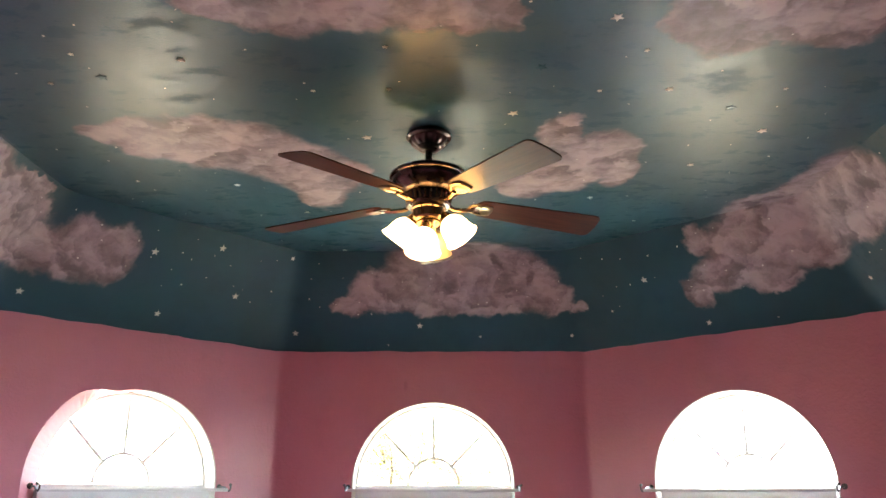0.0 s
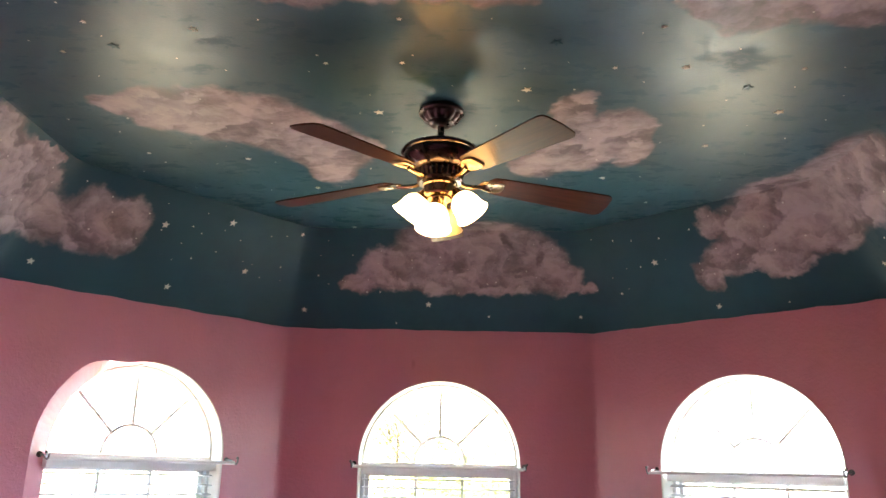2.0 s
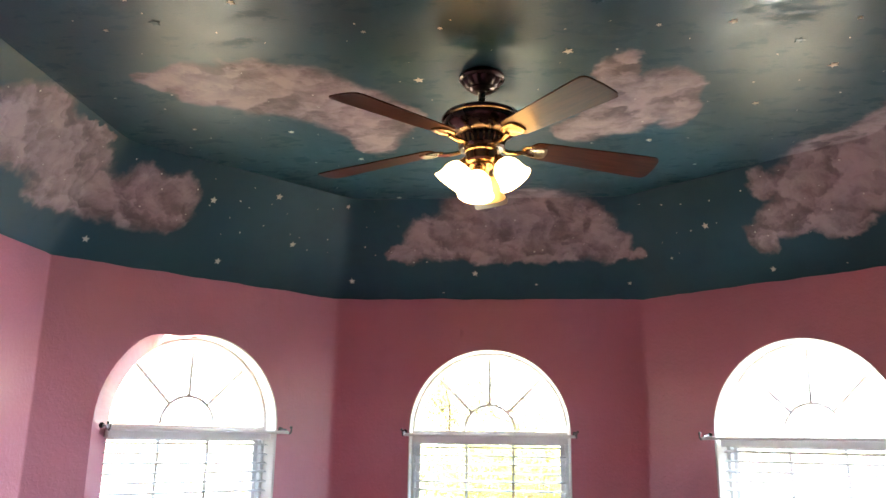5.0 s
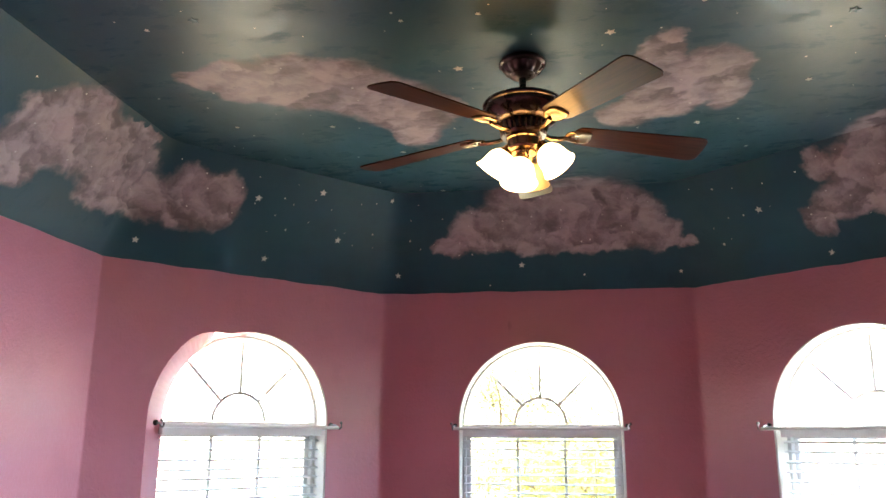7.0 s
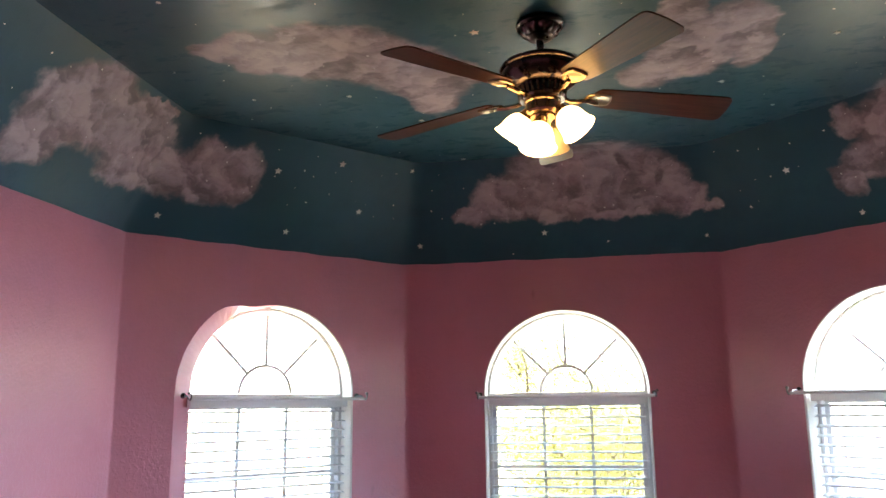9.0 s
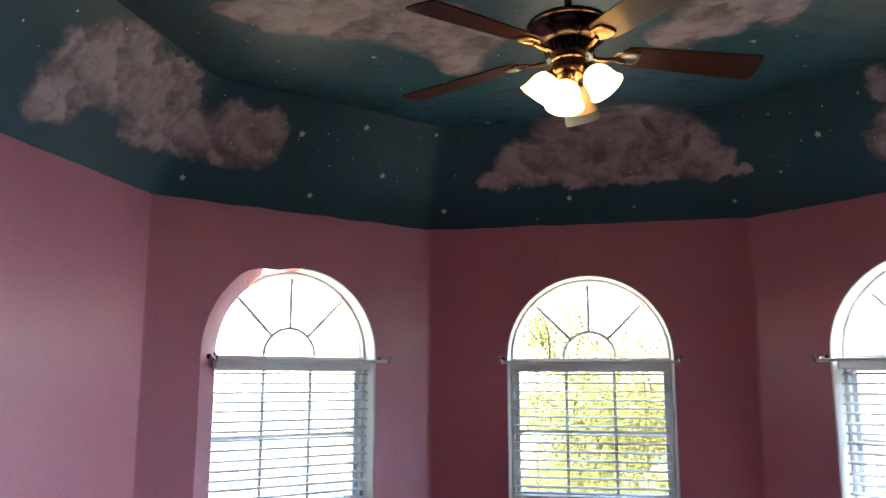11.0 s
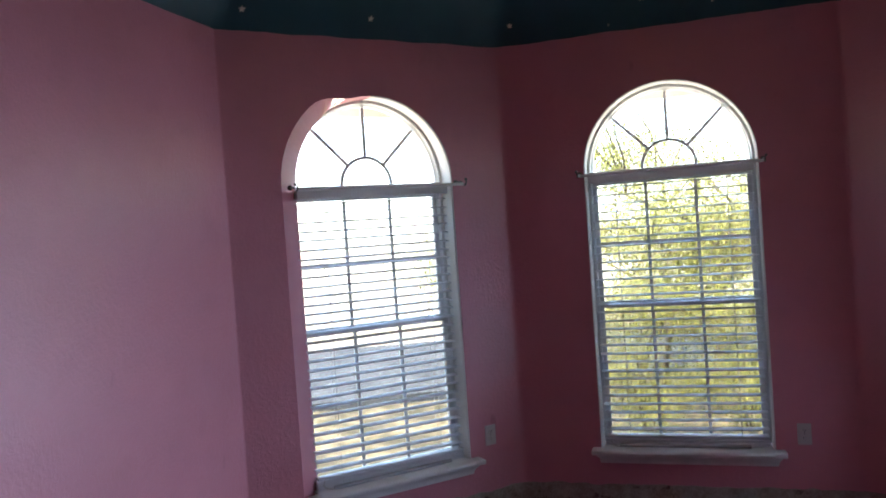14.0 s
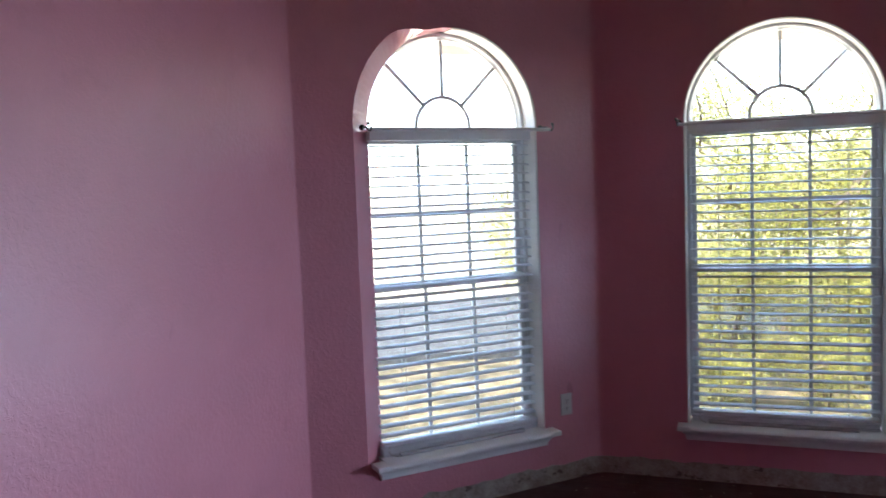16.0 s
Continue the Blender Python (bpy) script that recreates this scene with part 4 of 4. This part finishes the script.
for i in range(13):
    for j in range(13):
        x, y = -1.5 + 0.24 * (i + rs.random()), 1.3 + 0.245 * (j + rs.random())
        if abs(x) < 0.70 + (4.55 - y) and rs.random() < 0.85:
            dot(ceiling_pose(x, y, 0), rs.choice((0.0024, 0.0028, 0.0036, 0.0050)))
for side, u0, u1, count in (("L", 0.08, 1.42, 11), ("C", -0.78, 0.78, 12), ("R", 0.08, 1.42, 11), ("W", 0.1, 2.2, 14), ("E", 0.1, 1.5, 9)):
    for i in range(count):
        for j in range(4):
            u = u0 + (u1 - u0) * (i + rs.random()) / count
            dot(slope_pose(side, u, 2.67 + 0.11 * (j + rs.random()), 0), rs.choice((0.0024, 0.0028, 0.0034, 0.0048)))
tagged(part("star_dots", bm, M_STAR), "tiny pale star dots scattered over the sky", "paint dots", kind="stuff")

# crumbs on the floor by the bare wall strip
bm = bmesh.new()
for i in range(48):
    side = rs.choice("LCC")
    u, d = rs.uniform(-0.8, 0.8), abs(rs.gauss(0, 0.18)) + 0.02
    p = (WIN_L if side == "L" else WIN_C) @ Vector((u, -d, 0))
    s = rs.uniform(0.0012, 0.0045)
    box(bm, p.x - s, p.x + s * rs.uniform(0.5, 1.5), p.y - s, p.y + s * rs.uniform(0.5, 1.2), 0.0, s * 0.8)
tagged(part("plaster_crumbs", bm, M_BARE), "small plaster crumbs on the dark floor", "debris", kind="stuff")

# ---------------------------------------------------------------- outside
bm = bmesh.new()
G = 40
size = 600.0
grid = [[None] * (G + 1) for _ in range(G + 1)]
for i in range(G + 1):
    for j in range(G + 1):
        x, y = size * ((2 * i / G - 1) ** 3), size * ((2 * j / G - 1) ** 3)
        grid[i][j] = bm.verts.new((x, y, -0.35 + (0.25 * noise.noise(Vector((x * 0.08, y * 0.08, 0))) if y > 9 else 0)))
for i in range(G):
    for j in range(G):
        bm.faces.new((grid[i][j], grid[i + 1][j], grid[i + 1][j + 1], grid[i][j + 1]))
tagged(part("ground", bm, M_GROUND, smooth=True), "dry yellow-green grass ground outside the house", "ground", kind="structure")

bm = bmesh.new()
box(bm, -60, 60, 0, 4.4, -0.2, 0.05)
road = part("road", bm, M_ROAD)
road.matrix_world = pose(-4.4, 8.6, -0.34, 0, 0, 27)
tagged(road, "grey asphalt road beyond the dry grass", "road", kind="structure")


def eave(m, u0, u1, name):
    bm = bmesh.new()
    pr = [(0.20, 2.50), (0.62, 2.385), (0.62, 2.335), (0.64, 2.335), (0.64, 2.48), (0.20, 2.66)]
    ends = [[bm.verts.new((x, y, z)) for y, z in pr] for x in (u0, u1)]
    k = len(pr)
    for i in range(k):
        bm.faces.new((ends[0][i], ends[0][(i + 1) % k], ends[1][(i + 1) % k], ends[1][i]))
    bm.faces.new(ends[0][::-1])
    bm.faces.new(ends[1])
    ob = part(name, bm, M_SOFFIT)
    ob.matrix_world = m
    tagged(ob, "cream roof eave above the bay windows", "eave", kind="structure")


eave(WIN_L, -1.0, 1.16, "eave_1")
eave(WIN_C, -1.18, 1.13, "eave_2")
eave(WIN_R, -1.13, 1.0, "eave_3")


def soffit_light(m):
    s = thing("soffit_light", m, "small round white lamp under the eave", "outdoor lamp")
    part("dome", lathe(bmesh.new(), [(0.002, -0.075), (0.03, -0.070), (0.048, -0.050), (0.052, -0.025), (0.050, 0.0)], 24), M_PLASTIC, s, "", True)
    part("base", lathe(bmesh.new(), [(0.056, -0.012), (0.058, 0.0), (0.05, 0.02)], 24), M_WHITE, s, "", True)


soffit_light(WIN_R @ pose(0.10, 0.40, 2.405))


def tree(x, y, height, spread, seed, leaves, leaf, label, low=False):
    rnd = random.Random(seed)
    z0 = -0.4
    t = thing("tree", pose(x, y, z0), label, "tree", "trees outside the windows")
    bm = bmesh.new()
    tips = []
    trunk_top = height * 0.30

    def limb(p, d, length, r, level):
        pts, rad = [p.copy()], [r]
        q = p.copy()
        for k in range(4):
            d = (d + Vector((rnd.uniform(-0.25, 0.25), rnd.uniform(-0.25, 0.25), rnd.uniform(-0.05, 0.18)))).normalized()
            q = q + d * (length / 4)
            pts.append(q.copy())
            rad.append(r * (1 - 0.18 * (k + 1)))
        seg = 7
        rings = []
        for p0, r0 in zip(pts, rad):
            rings.append([bm.verts.new(p0 + Vector((r0 * math.cos(a), r0 * math.sin(a), 0))) for a in (2 * math.pi * i / seg for i in range(seg))])
        for a0, b0 in zip(rings, rings[1:]):
            for i in range(seg):
                bm.faces.new((a0[i], a0[(i + 1) % seg], b0[(i + 1) % seg], b0[i]))
        if level >= 2:
            tips.extend(pts[1:])
            return
        for k in range(5 if level else 7):
            at = pts[rnd.choice((1, 2, 3, 4))] if level else pts[rnd.choice((0, 1, 2, 3) if low else (2, 3, 4, 4))]
            a = rnd.uniform(0, 2 * math.pi)
            nd = Vector((math.cos(a), math.sin(a), rnd.uniform(-0.15, 0.9))).normalized()
            limb(at, nd, length * rnd.uniform(0.55, 0.8) * (spread if not level else 1), r * 0.5, level + 1)
    limb(Vector((0, 0, 0)), Vector((0, 0, 1)), height * 0.5, height * 0.02, 0)
    part("trunk", bm, M_BARK, t, "brown branching trunk", True)
    # leaves in clumps round the twig ends
    verts, faces = [], []
    for i in range(leaves):
        c = rnd.choice(tips) + Vector((rnd.gauss(0, 0.28), rnd.gauss(0, 0.28), rnd.gauss(0, 0.24))) * height / 5
        e = Euler((rnd.uniform(0, 6.3), rnd.uniform(0, 6.3), rnd.uniform(0, 6.3))).to_matrix()
        L, Wd = leaf * rnd.uniform(0.7, 1.3), leaf * rnd.uniform(0.3, 0.5)
        k = len(verts)
        for v in ((0, -L, 0), (Wd, 0, Wd * 0.3), (0, L, 0), (-Wd, 0, Wd * 0.3)):
            verts.append(c + e @ Vector(v))
        faces += [(k, k + 1, k + 2), (k, k + 2, k + 3)]
    me = bpy.data.meshes.new("crown")
    me.from_pydata(verts, [], faces)
    me.materials.append(M_LEAF)
    cr = new("crown", me)
    cr.parent = t
    tagged(cr, "yellow-green small leaves in loose clumps")
    return t


NEAR, LOOSE, LOW = "leafy yellow-green tree close to the house", "leafy olive tree with a loose crown", "low leafy shrub branching from the ground"
tree(0.9, 9.6, 3.4, 1.1, 21, 24000, 0.017, NEAR)
tree(-0.6, 10.1, 3.2, 1.1, 22, 19000, 0.018, LOOSE)
tree(0.3, 10.9, 3.5, 1.1, 23, 20000, 0.019, LOOSE)
tree(0.9, 8.7, 2.3, 1.0, 25, 23000, 0.0145, LOW, True)
tree(-0.3, 8.9, 2.4, 1.0, 26, 21000, 0.0145, LOW, True)
tree(-0.4, 8.0, 1.4, 1.1, 31, 9000, 0.013, "low yellow-green shrub on the dry grass", True)
tree(0.5, 8.0, 1.3, 1.1, 32, 8500, 0.013, "low yellow-green shrub on the dry grass", True)
tree(1.3, 8.5, 1.4, 1.1, 33, 9000, 0.013, "low yellow-green shrub on the dry grass", True)
tree(0.0, 13.2, 5.1, 1.1, 41, 9500, 0.024, "tall thin-crowned tree behind the olive trees")
tree(1.9, 12.6, 4.8, 1.1, 42, 9000, 0.024, "tall thin-crowned tree behind the olive trees")
tree(-2.6, 10.6, 2.6, 1.0, 24, 13000, 0.019, "small leafy tree with a gappy crown")
